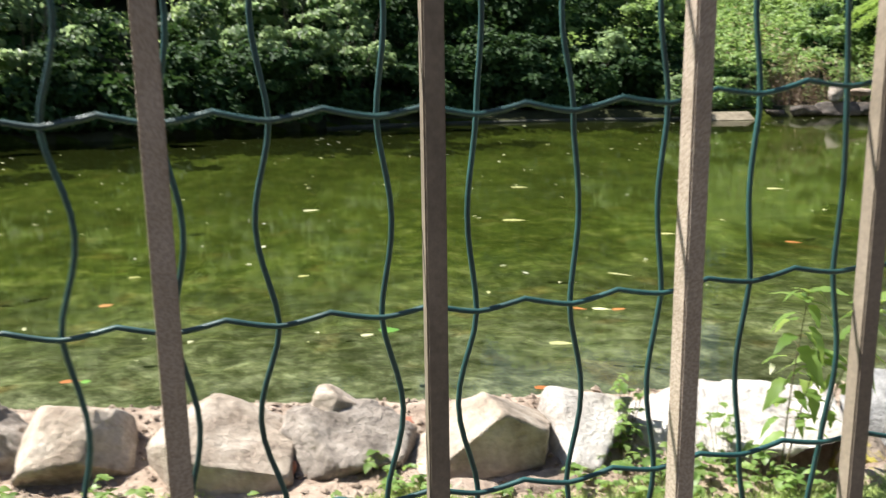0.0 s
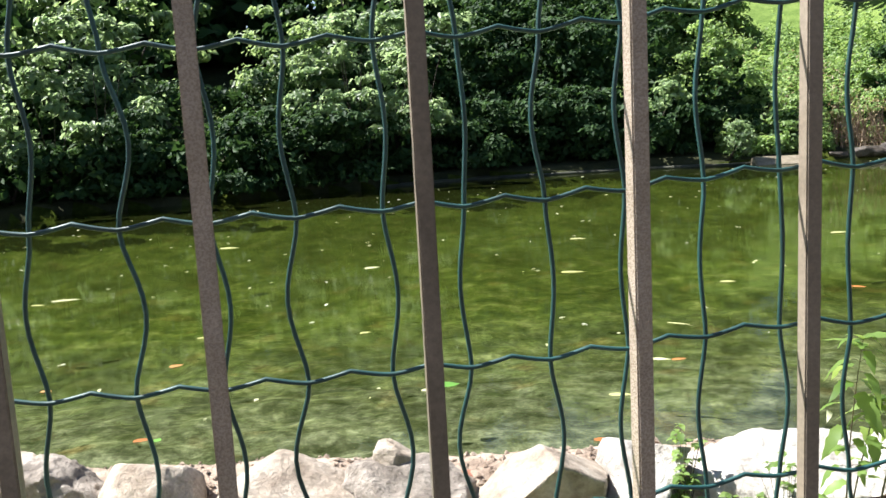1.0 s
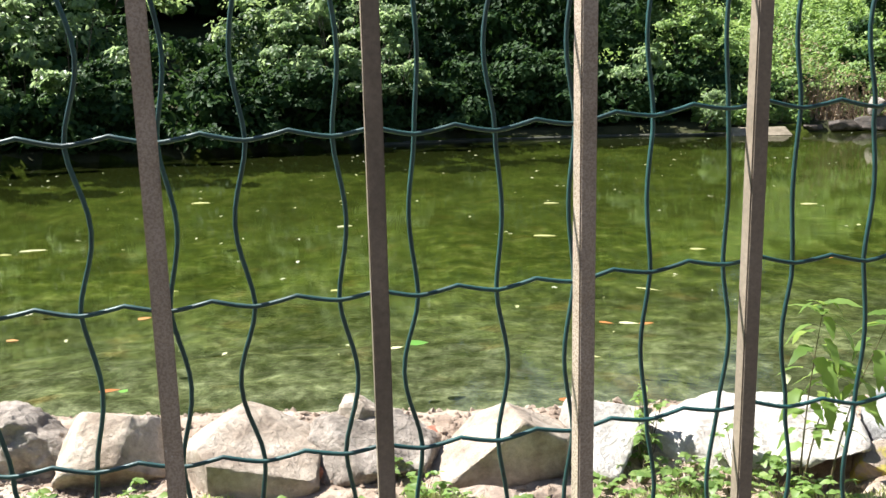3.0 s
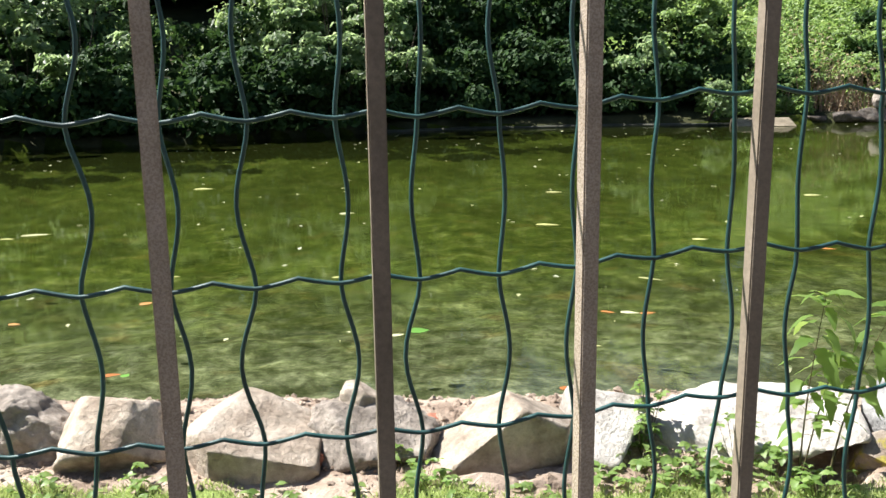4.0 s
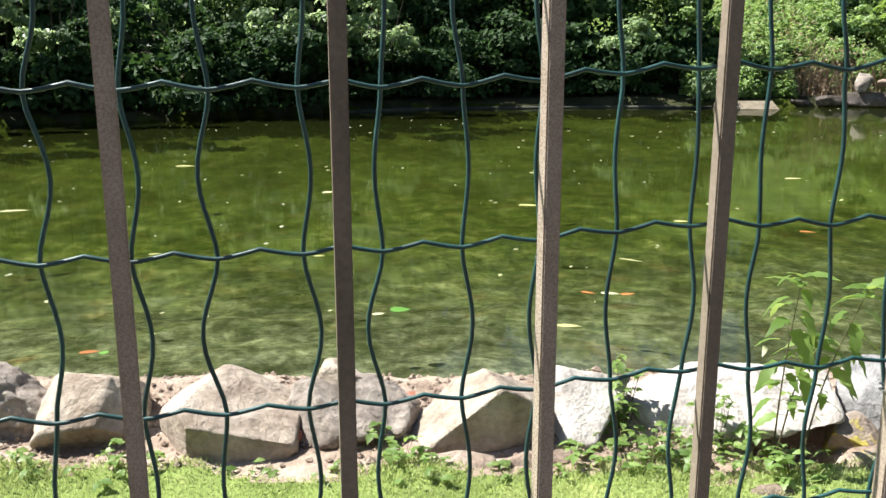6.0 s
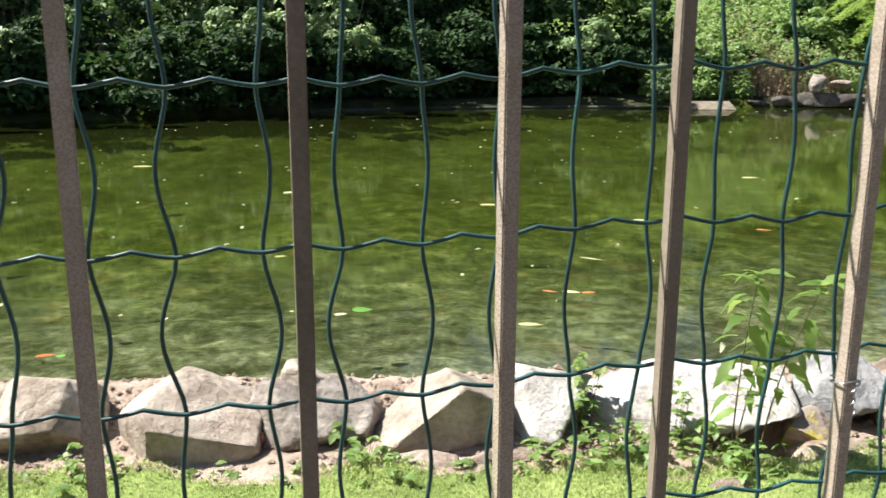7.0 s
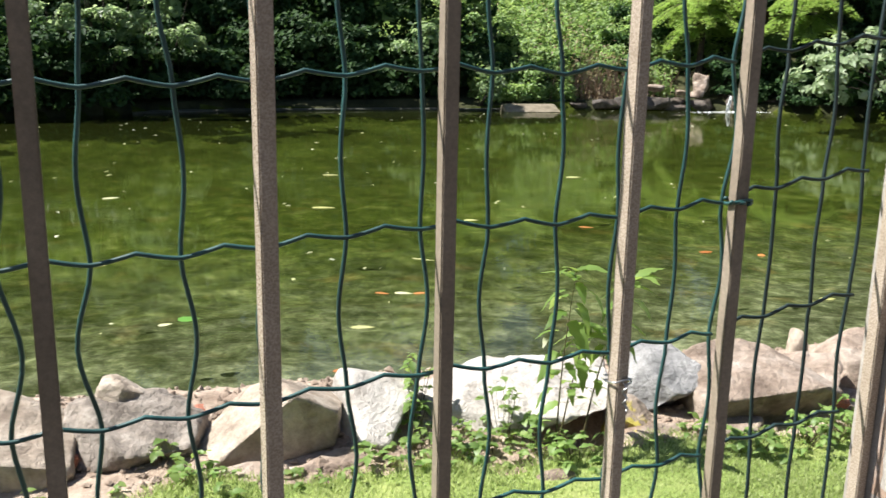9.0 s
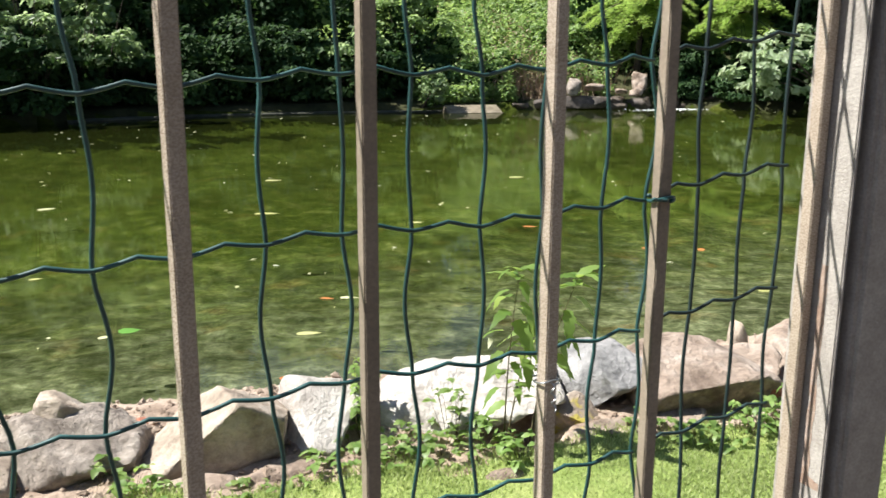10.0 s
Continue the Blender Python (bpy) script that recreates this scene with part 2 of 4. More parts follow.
# clear greenish water: gloss by Fresnel over a tinted see-through sheet
M_WATER, nt, b, out = nodes_of("pond_water")
nt.nodes.remove(b)
p = position(nt)
mp = node(nt, "ShaderNodeMapping", Scale=(0.8, 1.6, 1.0))
nt.links.new(p, mp.inputs[0])
swell = noise_at(nt, mp.outputs[0], 9.0, 4.0, 0.55)
rip = node(nt, "ShaderNodeBump", Strength=0.014, Distance=0.03)
nt.links.new(swell, rip.inputs["Height"])
clear = nt.nodes.new("ShaderNodeBsdfTransparent")
clear.inputs[0].default_value = (0.91, 0.95, 0.80, 1)
murk = node(nt, "ShaderNodeBsdfDiffuse", Color=(0.052, 0.068, 0.014, 1))
body = nt.nodes.new("ShaderNodeMixShader")
body.inputs[0].default_value = 0.15
nt.links.new(clear.outputs[0], body.inputs[1])
nt.links.new(murk.outputs[0], body.inputs[2])
gloss = nt.nodes.new("ShaderNodeBsdfGlossy")
gloss.inputs["Roughness"].default_value = 0.02
nt.links.new(rip.outputs[0], gloss.inputs["Normal"])
fres = node(nt, "ShaderNodeFresnel", IOR=1.33)
nt.links.new(rip.outputs[0], fres.inputs["Normal"])
mx = nt.nodes.new("ShaderNodeMixShader")
half = nt.nodes.new("ShaderNodeMath")
half.operation, half.inputs[1].default_value = "MULTIPLY", 0.76
nt.links.new(fres.outputs[0], half.inputs[0])
nt.links.new(half.outputs[0], mx.inputs[0])
nt.links.new(body.outputs[0], mx.inputs[1])
nt.links.new(gloss.outputs[0], mx.inputs[2])
nt.links.new(mx.outputs[0], out.inputs[0])

# Sunlit copy of the concrete, paler for the ledge in the sun.
M_SLAB = surface("sunlit_concrete", (0.13, 0.108, 0.072), (0.22, 0.183, 0.128), (0.31, 0.262, 0.19), 3.0, 30.0, 0.92, 0.6, 0.01)
M_FOAM = surface("white_foam", (0.6, 0.62, 0.62), (0.75, 0.77, 0.77), (0.85, 0.86, 0.86), 6.0, 60.0, 0.4, 0.5, 0.02)


# ---- builders ----
def part(name, mesh, material, parent=None, label=""):
    """Links a bmesh or a mesh as one object, under a thing or a part if given."""
    if isinstance(mesh, bmesh.types.BMesh):
        me = bpy.data.meshes.new(name)
        mesh.to_mesh(me)
        mesh.free()
    else:
        me = mesh
    if material and not me.materials:
        me.materials.append(material)
    ob = new(name, me)
    if parent:
        ob.parent = parent
    if label:
        tagged(ob, label)
    return ob


def thing(name, at, label, category, group=""):
    ob = new(name)
    ob.location = at
    ob.empty_display_size = 0.05
    return tagged(ob, label, category, group)


def mesh_of(name, verts, faces, smooth=True):
    me = bpy.data.meshes.new(name)
    me.from_pydata([tuple(v) for v in verts], [], faces)
    me.polygons.foreach_set("use_smooth", [smooth] * len(me.polygons))
    me.update()
    return me


def tube(name, points, radii, sides=8):
    """A closed tube along points, with a radius at each."""
    pts = [Vector(p) for p in points]
    verts, faces = [], []
    side = None
    for i, p in enumerate(pts):
        d = (pts[min(i + 1, len(pts) - 1)] - pts[max(i - 1, 0)]).normalized()
        if side is None:
            side = d.orthogonal().normalized()
        side = (side - d * side.dot(d)).normalized()
        up = d.cross(side)
        r = radii[i] if hasattr(radii, "__len__") else radii
        for k in range(sides):
            a = 2 * math.pi * k / sides
            verts.append(p + side * (r * math.cos(a)) + up * (r * math.sin(a)))
    n = len(pts)
    for i in range(n - 1):
        for k in range(sides):
            k2 = (k + 1) % sides
            faces.append((i * sides + k, i * sides + k2, (i + 1) * sides + k2, (i + 1) * sides + k))
    faces.append(tuple(range(sides))[::-1])
    faces.append(tuple(range((n - 1) * sides, n * sides)))
    return mesh_of(name, verts, faces)


def box_mesh(name, x0, x1, y0, y1, z0, z1, bevel, segments=2):
    bm = bmesh.new()
    bmesh.ops.create_cube(bm, size=1)
    for v in bm.verts:
        v.co = Vector(((x0 + x1) / 2 + v.co.x * (x1 - x0), (y0 + y1) / 2 + v.co.y * (y1 - y0), (z0 + z1) / 2 + v.co.z * (z1 - z0)))
    bmesh.ops.bevel(bm, geom=list(bm.edges), offset=bevel, segments=segments, affect="EDGES")
    me = bpy.data.meshes.new(name)
    bm.to_mesh(me)
    bm.free()
    return me


def leaf_cloud(name, centres, normals, sizes, rng, width=0.5, fold=0.25):
    """Many small folded leaves, two triangles each, as one mesh."""
    n = len(centres)
    normals = normals / np.linalg.norm(normals, axis=1, keepdims=True)
    t = rng.normal(size=(n, 3))
    t -= (t * normals).sum(1, keepdims=True) * normals
    t /= np.linalg.norm(t, axis=1, keepdims=True)
    s = np.cross(normals, t)
    L, W = sizes[:, None], sizes[:, None] * width
    v = np.empty((n, 4, 3))
    v[:, 0] = centres - t * L * 0.5
    v[:, 1] = centres + s * W * 0.5 + normals * W * fold - t * L * 0.06
    v[:, 2] = centres + t * L * 0.5 - normals * L * 0.12
    v[:, 3] = centres - s * W * 0.5 + normals * W * fold - t * L * 0.06
    me = bpy.data.meshes.new(name)
    me.vertices.add(4 * n)
    me.vertices.foreach_set("co", v.ravel())
    idx = np.arange(n)[:, None] * 4
    tris = np.concatenate([idx + [0, 1, 2], idx + [0, 2, 3]], 1).ravel()
    me.loops.add(6 * n)
    me.loops.foreach_set("vertex_index", tris)
    me.polygons.add(2 * n)
    me.polygons.foreach_set("loop_start", np.arange(2 * n) * 3)
    me.update(calc_edges=True)
    me.validate()
    return me


# ---- shape of the ground ----
SHORE_X = [-40, -20, -12, -8, -6, -4, -2.3, 0.1, 1.6, 3.6, 7.0, 9.0, 11.3, 13.4, 16.0, 17.4, 18.4, 20.5, 24, 36]
SHORE_Y = [3.0, 9.5, 15.0, 17.2, 18.2, 18.7, 19.2, 20.0, 20.7, 21.1, 20.9, 20.6, 20.5, 20.4, 19.6, 18.6, 17.0, 14.5, 11.0, 3.0]


def far_shore(x):
    return np.interp(x, SHORE_X, SHORE_Y)


def near_rim(x):
    return 3.40 - 0.125 * np.clip(x, -8, 8)


def bumpy(x, y, scale, seed):
    return noise.noise(Vector((x * scale + seed, y * scale - seed, seed * 0.7)))


def ground_z(x, y):
    s = near_rim(x) - y
    f = y - far_shore(x)
    if s >= 0:
        z = 0.115 + 0.012 * bumpy(x, y, 1.3, 3) + (0.03 * bumpy(x, y, 5.5, 9) + 0.012 * bumpy(x, y, 17, 4)) * max(0.0, min(1.0, (1.2 - s) / 0.3))
        z += 0.035 * max(0.0, min(1.0, (0.75 - s) / 0.4)) - 0.32 * math.exp(-((x - 1.87) / 0.16) ** 2 - ((y - 2.53) / 0.15) ** 2)
        z += 0.07 * math.exp(-((s - 0.30) / 0.17) ** 2)
        return z - 0.03 * max(0.0, 1 - s / 0.10)
    if f > 0:
        hill = max(0.0, min(1.0, (x - 5.2) / 5.7)) * max(0.0, min(1.0, (37 - x) / 10))
        return min(0.10 + 0.5 * f, 0.2 + 0.05 * f) + 0.28 * max(0.0, min(f - 4.5, 14)) * (1 - hill) + hill * 0.38 * max(0.0, min(f - 1.2, 16)) + 0.08 * bumpy(x, y, 0.5, 2)
    d = min(-s, -f * 0.8)
    return max(-0.62, 0.06 - 3.2 * d if d < 0.09 else -0.21 - 0.10 * d) + (0.05 * bumpy(x, y, 1.4, 7) + 0.03 * bumpy(x, y, 4.0, 5)) * min(1, d * 3)


def build_ground():
    xs = np.concatenate([[-900, -300, -120, -60, -30, -18], np.arange(-12, -2, 0.35), np.arange(-2, 4.6, 0.035), np.arange(4.6, 26, 0.4), [30, 40, 60, 120, 300, 900]])
    vs = np.concatenate([[-900, -300, -100, -40, -15, -6, -3, -1, -0.5, 0.4, 0.8], np.arange(1.3, 3.7, 0.035), np.arange(3.7, 8, 0.12), np.arange(8, 26, 0.35), [27, 29, 32, 38, 50, 80, 150, 400, 900]])
    verts = []
    for v in vs:
        for x in xs:
            y = v - 0.125 * min(8, max(-8, x)) if abs(v) < 60 else v
            verts.append((x, y, ground_z(x, y)))
    nx = len(xs)
    faces, slots = [], []
    for j in range(len(vs) - 1):
        for i in range(nx - 1):
            a = j * nx + i
            faces.append((a, a + 1, a + nx + 1, a + nx))
            x, y, z = (sum(verts[k][c] for k in faces[-1]) / 4 for c in range(3))
            s, f = near_rim(x) - y, y - far_shore(x)
            if s < 0 and f < 0 and z < 0.02:
                slots.append(2)
            elif s < 0.94 + 0.14 * bumpy(x, y, 3.1, 6) and s > -0.5:
                slots.append(1)
            elif s >= 0:
                # camera-side ground out of view takes the dark tone to cut bounce
                slots.append(0 if y + 0.125 * min(8, max(-8, x)) > 0.4 else 5)
            else:
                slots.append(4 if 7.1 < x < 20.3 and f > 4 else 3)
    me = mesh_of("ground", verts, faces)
    for m in (M_LAWN, M_EARTH, M_BED, M_FLOOR, M_MEADOW, M_SHADE_BROWN):
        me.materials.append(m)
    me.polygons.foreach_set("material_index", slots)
    return tagged(new("ground", me), "grassy bank, sandy rim and algae-covered pond bed", "ground", kind="structure")


build_ground()
wv, wf = [], []
for i, x in enumerate(np.linspace(-30, 34, 33)):
    wv += [(x, near_rim(x) - 0.03, 0.0), (x, max(near_rim(x) + 0.2, far_shore(x) + 0.25), 0.0)]
    if i:
        wf.append((2 * i - 2, 2 * i, 2 * i + 1, 2 * i - 1))
tagged(part("water", mesh_of("water", wv, wf), M_WATER), "still green pond water with soft ripples", "water", kind="structure")


# an unseen plain wall, added to close the place and dim the bar fronts
wall = part("wall_behind", box_mesh("wall_behind", -30, 30, -6.3, -6.0, 0.0, 5.2, 0.02), M_WALL)
tagged(wall, "unseen plain dark brown wall added behind the camera to block light", "wall", kind="structure")


# ---- fence: square bars ----
def build_fence():
    fence = thing("metal_fence", (0.2, -0.012, 0.1), "brown-grey painted metal fence of square upright bars", "fence")
    for kind, paint, bars in (
            ("front_picket", M_PAINT, ((-0.2930, -0.052, 9), (-0.0480, -0.052, 10), (0.1967, -0.049, 10), (0.4415, -0.038, 10), (0.6880, -0.0277, 3))),
            ("picket", M_MATT, ((-0.1735, -0.030, 2), (0.0760, -0.023, 2), (0.3200, -0.0115, 3), (0.5535, -0.0100, -1)))):
        me = box_mesh(kind, -0.0053, 0.0053, -0.0053, 0.0053, 0.0, 1.98, 0.0009)
        me.materials.append(paint)
        for x, y, turn in bars:
            ob = new(kind, me)
            ob.parent = fence
            ob.matrix_local = pose(x - 0.2, y + 0.012, 0, 0, 0, turn)
    return fence


build_fence()


def build_post():
    post = thing("gate_post", (0.722, -0.035, 0.1), "weathered brown-grey metal gate post with rust streaks", "post")
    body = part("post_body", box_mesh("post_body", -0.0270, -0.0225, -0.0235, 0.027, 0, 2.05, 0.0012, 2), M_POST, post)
    # dark strip fills the gap between post and stile, which is only shaded
    part("hinge_strip", box_mesh("hinge_strip", -0.0225, -0.0125, 0.004, 0.026, 0, 2.04, 0.001), M_SHADE_BROWN, post, "dark strip standing for the shaded gap beside the post")
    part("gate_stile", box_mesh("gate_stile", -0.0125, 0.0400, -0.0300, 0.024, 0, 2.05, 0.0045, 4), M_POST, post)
    bm = bmesh.new()
    rows = 60
    grid = []
    for k in range(rows + 1):
        z = 1.185 + 0.19 * k / rows
        half = 0.0036 + 0.0020 * noise.noise(Vector((k * 0.23, 2.0, 0))) + 0.0065 * (1 if k < 3 else 0)
        mid = -0.0065 + 0.0016 * noise.noise(Vector((k * 0.15, 8.0, 0))) - 0.005 * (1 if k < 3 else 0)
        grid.append([bm.verts.new((-0.0273, mid + u * half, z)) for u in (1, -1)])
    for a, c in zip(grid, grid[1:]):
        bm.faces.new((a[0], a[1], c[1], c[0]))
    part("rust_streak", bm, M_RUST, body, "reddish rust streak")
    return post


build_post()


# ---- fence: green crimped wire mesh ----
ROW, ROW_Z = 0.1030, 1.512
WIRE_I = [-14, -3, -2, -1, 0, 1, 2, 3, 4, 5, 6, 7, 8, 9, 10, 11]
WIRE_X = [-0.735, -0.158, -0.1065, -0.053, -0.001, 0.0515, 0.102, 0.153, 0.2045, 0.2562, 0.3065, 0.356, 0.4075, 0.458, 0.508, 0.547]
LIFT = [0, 1, 0, 0, 0, 1, 1, 2, 5, 9, 12, 11, 10, 13, 16, 19]                  # rise of the rows, in millimetres
# sideways bend of each strand between two rows, in millimetres
BEND = {1: {-2: 11, 0: -6.5, 1: 5, 2: 3, 3: -7, 5: -5, 6: -3, 7: -5},
        0: {-3: -8, -2: 11, -1: 8, 0: -9.3, 1: 6.5, 2: -4.7, 3: 4, 4: -4, 5: -3.5, 6: 2, 7: -2.5, 8: 4, 9: -3, 10: 4},
        -1: {-3: -8, -2: 8, -1: 9, 0: -12, 1: 10, 2: -10.5, 3: 7.5, 4: -6, 5: -5.4, 6: 6, 7: -5.7, 8: 4, 9: -4, 10: 3}}


def mesh_x(i):
    return float(np.interp(i, WIRE_I, WIRE_X))


def mesh_lift(i):
    return 0.001 * float(np.interp(i, WIRE_I, LIFT))


def strand(wire, x, lift, row_z, bends, material, y=0.0016):
    pts = []
    for n, j in enumerate(range(-13, 5)):
        for k in range(10):
            f = k / 10
            wave = (0.5 - 0.5 * math.cos(2 * math.pi * f)) ** 0.85
            pts.append((x + bends[n] * wave - 0.2, y + 0.0008 * math.sin(j * 2.1 + x * 20), row_z + lift + (j + f) * ROW - 0.1))
    part("vertical_wire", tube("vertical_wire", pts, 0.00155, 7), material, wire)


def crimped(wire, f0, f1, at, material):
    pts, f = [], float(f0)
    while f <= f1 + 1e-6:
        u = f - math.floor(f)
        x, z = at(f)
        pts.append((x - 0.2, -0.0015, z + 0.0050 * (1 - abs(2 * u - 1)) ** 1.4 - 0.1))
        f += 0.1
    part("horizontal_wire", tube("horizontal_wire", pts, 0.00150, 7), material, wire)


def build_wire_mesh():
    wire = thing("wire_mesh", (0.2, 0.0, 0.1), "green plastic-coated wire mesh with crimped strands behind the bars", "wire mesh")
    rng = random.Random(5)
    for i in range(-13, 12):
        side = 1 if i % 2 else -1
        bends = [0.001 * BEND.get(j, {}).get(i, side * rng.uniform(5, 8)) for j in range(-13, 5)]
        strand(wire, mesh_x(i), mesh_lift(i), ROW_Z, bends, M_WIRE)
    for j in range(-13, 6):
        crimped(wire, -13, 11, lambda f: (mesh_x(f), ROW_Z + mesh_lift(f) + j * ROW + 0.0006 * math.sin(f * 0.55 + j * 1.7)), M_WIRE)
    # a second, darker piece of mesh between the last bars
    for k, x in enumerate((0.5975, 0.6435, 0.6830)):
        strand(wire, x, 0.12 * (x - 0.597), 1.540, [0.001 * (-1 if (k + j) % 2 else 1) * rng.uniform(1, 4) for j in range(18)], M_WIRE_OLD)
    for j in range(-13, 6):
        crimped(wire, 0, 3.0, lambda f: (0.552 + 0.0445 * f, 1.540 + 0.12 * (0.0445 * f - 0.045) + j * ROW), M_WIRE_OLD)
    return wire


build_wire_mesh()


def wire_tie(x, y, z, material, label, radius, tail):
    tie = thing("wire_tie", (x, y, z), label, "wire tie")
    pts = []
    for k in range(41):
        a = 2 * math.pi * k / 40 * 1.6
        r = 0.0078
        px, py = r * math.cos(a - 1.2), r * math.sin(a - 1.2)
        m = max(abs(px), abs(py)) / 0.0072
        pts.append((px / m, py / m, 0.003 * (k / 40 - 0.5) + 0.0016 * math.sin(a * 1.3)))
    part("loop", tube("loop", pts, radius, 6), material, tie)
    tw = [(tail[0] * f + 0.0014 * math.sin(f * 16), -0.0075 - 0.0025 * f + 0.0014 * math.cos(f * 16), tail[1] * f) for f in np.linspace(0, 1, 26)]
    part("twisted_tail", tube("twisted_tail", tw, radius, 6), material, tie)
    return tie


wire_tie(0.5535, -0.0100, 1.533, M_WIRE, "green coated wire tie twisted round a fence bar", 0.0014, (-0.016, 0.002))
wire_tie(0.4415, -0.038, 1.416, M_STEEL, "thin galvanised wire tie twisted round a fence bar", 0.0007, (0.001, -0.020))


# ---- rocks along the rim ----
def cut_body(planes, half):
    """A block in half sizes, cut flat by planes (normal, distance) and brought to size."""
    bm = bmesh.new()
    bmesh.ops.create_cube(bm, size=2)
    for n, d in planes:
        done = bmesh.ops.bisect_plane(bm, geom=bm.verts[:] + bm.edges[:] + bm.faces[:], plane_co=n * d, plane_no=n, clear_outer=True)
        edges = [e for e in done["geom_cut"] if isinstance(e, bmesh.types.BMEdge)]
        if len(edges) > 2:
            bmesh.ops.contextual_create(bm, geom=edges)
    bmesh.ops.remove_doubles(bm, verts=bm.verts[:], dist=0.02)
    for v in bm.verts:
        v.co = Vector((v.co.x * half.x, v.co.y * half.y, v.co.z * half.z))
    bmesh.ops.recalc_face_normals(bm, faces=bm.faces[:])
    return bm


def rock(name, at, size, turn, seed, cuts, material, label, group="rocks along the pond rim", rough=1.0, fine=0.016, chips=12, chip=0.82):
    """A boulder: a block cut by planes (normal, distance from the middle in half sizes), chipped and weathered."""
    planes = [(Vector(c[:3]).normalized(), c[3]) for c in cuts]
    rng = random.Random(seed)
    for _ in range(chips):
        n = Vector((rng.uniform(-1, 1), rng.uniform(-1, 1), rng.uniform(-0.5, 0.8))).normalized()
        planes.append((n, rng.uniform(chip, chip + 0.3)))
    for sx in (-1, 1):
        for sy in (-1, 1):
            for sz in (-1, 1):
                n = Vector((sx * rng.uniform(0.7, 1.3), sy * rng.uniform(0.7, 1.3), sz * rng.uniform(0.5, 1.1))).normalized()
                planes.append((n, rng.uniform(1.12, 1.35)))
    half = Vector(size) / 2
    least = min(half)
    bm = cut_body(planes, half)
    bmesh.ops.triangulate(bm, faces=bm.faces[:])
    for _ in range(7):
        long = [e for e in bm.edges if e.calc_length() > fine * 1.5]
        if not long:
            break
        bmesh.ops.subdivide_edges(bm, edges=long, cuts=1)
        bmesh.ops.triangulate(bm, faces=[f for f in bm.faces if len(f.verts) > 3])
    for _ in range(2):
        bmesh.ops.smooth_vert(bm, verts=bm.verts[:], factor=0.5, use_axis_x=True, use_axis_y=True, use_axis_z=True)
    off = Vector((seed * 3.7, seed * 1.3, seed * 2.1))
    bm.normal_update()
    moved = []
    for v in bm.verts:
        q = v.co
        a = noise.fractal(q * 5.0 + off, 0.9, 2.1, 4)
        r = abs(noise.noise(q * 9.0 + off)) - 0.25
        g = noise.fractal(q * 30.0 + off, 0.8, 2.0, 3)
        crack = max(0.0, 0.10 - abs(noise.noise(q * 6.0 - off))) / 0.10 * max(0.0, rough - 1.0)
        layer = noise.noise(Vector((q.x * 3.0, q.y * 3.0, q.z * 38.0 + q.x * 9.0)) + off) * max(0.0, rough - 0.8)
        moved.append(q + v.normal * least * (rough * (0.075 * a - 0.06 * r) + 0.022 * g * max(rough, 0.8) - 0.05 * crack + 0.022 * layer))
    for v, q in zip(bm.verts, moved):
        v.co = q
    for f in bm.faces:
        f.smooth = True
    bm.normal_update()
    for e in bm.edges:
        if len(e.link_faces) == 2 and e.calc_face_angle(0) > 1.0:
            e.smooth = False
    ob = part(name, bm, material)
    ob.matrix_world = pose(*at, 0, 0, turn)
    return tagged(ob, label, "rock", group)


def rim_rock(x, y, top, width, depth, turn, seed, cuts, material, label, base=0.03, **more):
    """A rock of the rim, sunk a little into the earth, by the height of its top."""
    return rock("rock", (x, y, (top + base) / 2), (width, depth, top - base), turn, seed, cuts, material, label, **more)


rim_rock(-1.46, 3.16, 0.38, 0.36, 0.34, 15, 1, [(-.2, -.2, 1, .85)], M_ROCK, "pale rounded rock on the sandy pond rim")
rim_rock(-1.21, 3.03, 0.37, 0.34, 0.34, 20, 2, [(.6, -.3, .9, .72), (0, -1, .5, .85)], M_ROCK_GREY, "grey knobbly rock on the sandy pond rim", rough=2.2)
rim_rock(-0.85, 2.88, 0.385, 0.42, 0.42, 4, 3, [(-.16, -.72, .68, .54), (.55, -.70, .46, .62), (-.85, -.15, .45, .80), (0, -.88, -.46, .64), (.85, -.2, .3, .86), (.2, .5, .8, .85)], M_ROCK, "pale rock with a lit slanting face overhanging the grass", chips=6, chip=0.94, rough=0.85, base=0.05)
rim_rock(-0.31, 2.79, 0.345, 0.54, 0.50, -4, 4, [(.36, -.36, .86, .52), (-.70, .1, .7, .92), (.03, -1, -.06, .76), (-.86, -.50, -.02, .82), (.7, .1, .7, .84)], M_ROCK, "large squared pale rock with a shaded front", chips=4, chip=1.02, rough=0.75)
rim_rock(0.20, 2.82, 0.31, 0.54, 0.48, 3, 5, [(.08, -.62, .80, .62), (.92, -.25, .15, .86), (-.7, -.6, .3, .82), (0, -.9, -.45, .78)], M_ROCK_GREY, "rough grey craggy rock on the rim", rough=2.3)
rim_rock(0.155, 2.94, 0.36, 0.25, 0.22, 30, 15, [(.4, -.2, 1, .8)], M_ROCK, "rounded knob of rock behind a craggy one", rough=1.6)
rim_rock(0.67, 2.66, 0.43, 0.62, 0.52, -4, 6, [(-.74, -.20, .58, .33), (-.85, .15, .50, .52), (.10, -.97, -.04, .42), (.62, .10, .78, .60), (.95, -.25, -.1, .80), (.1, .8, .6, .75), (.2, -.7, -.7, .74)], M_ROCK, "slanting pale slab with a dark underside", chips=2, chip=1.1, rough=0.75, base=0.05)
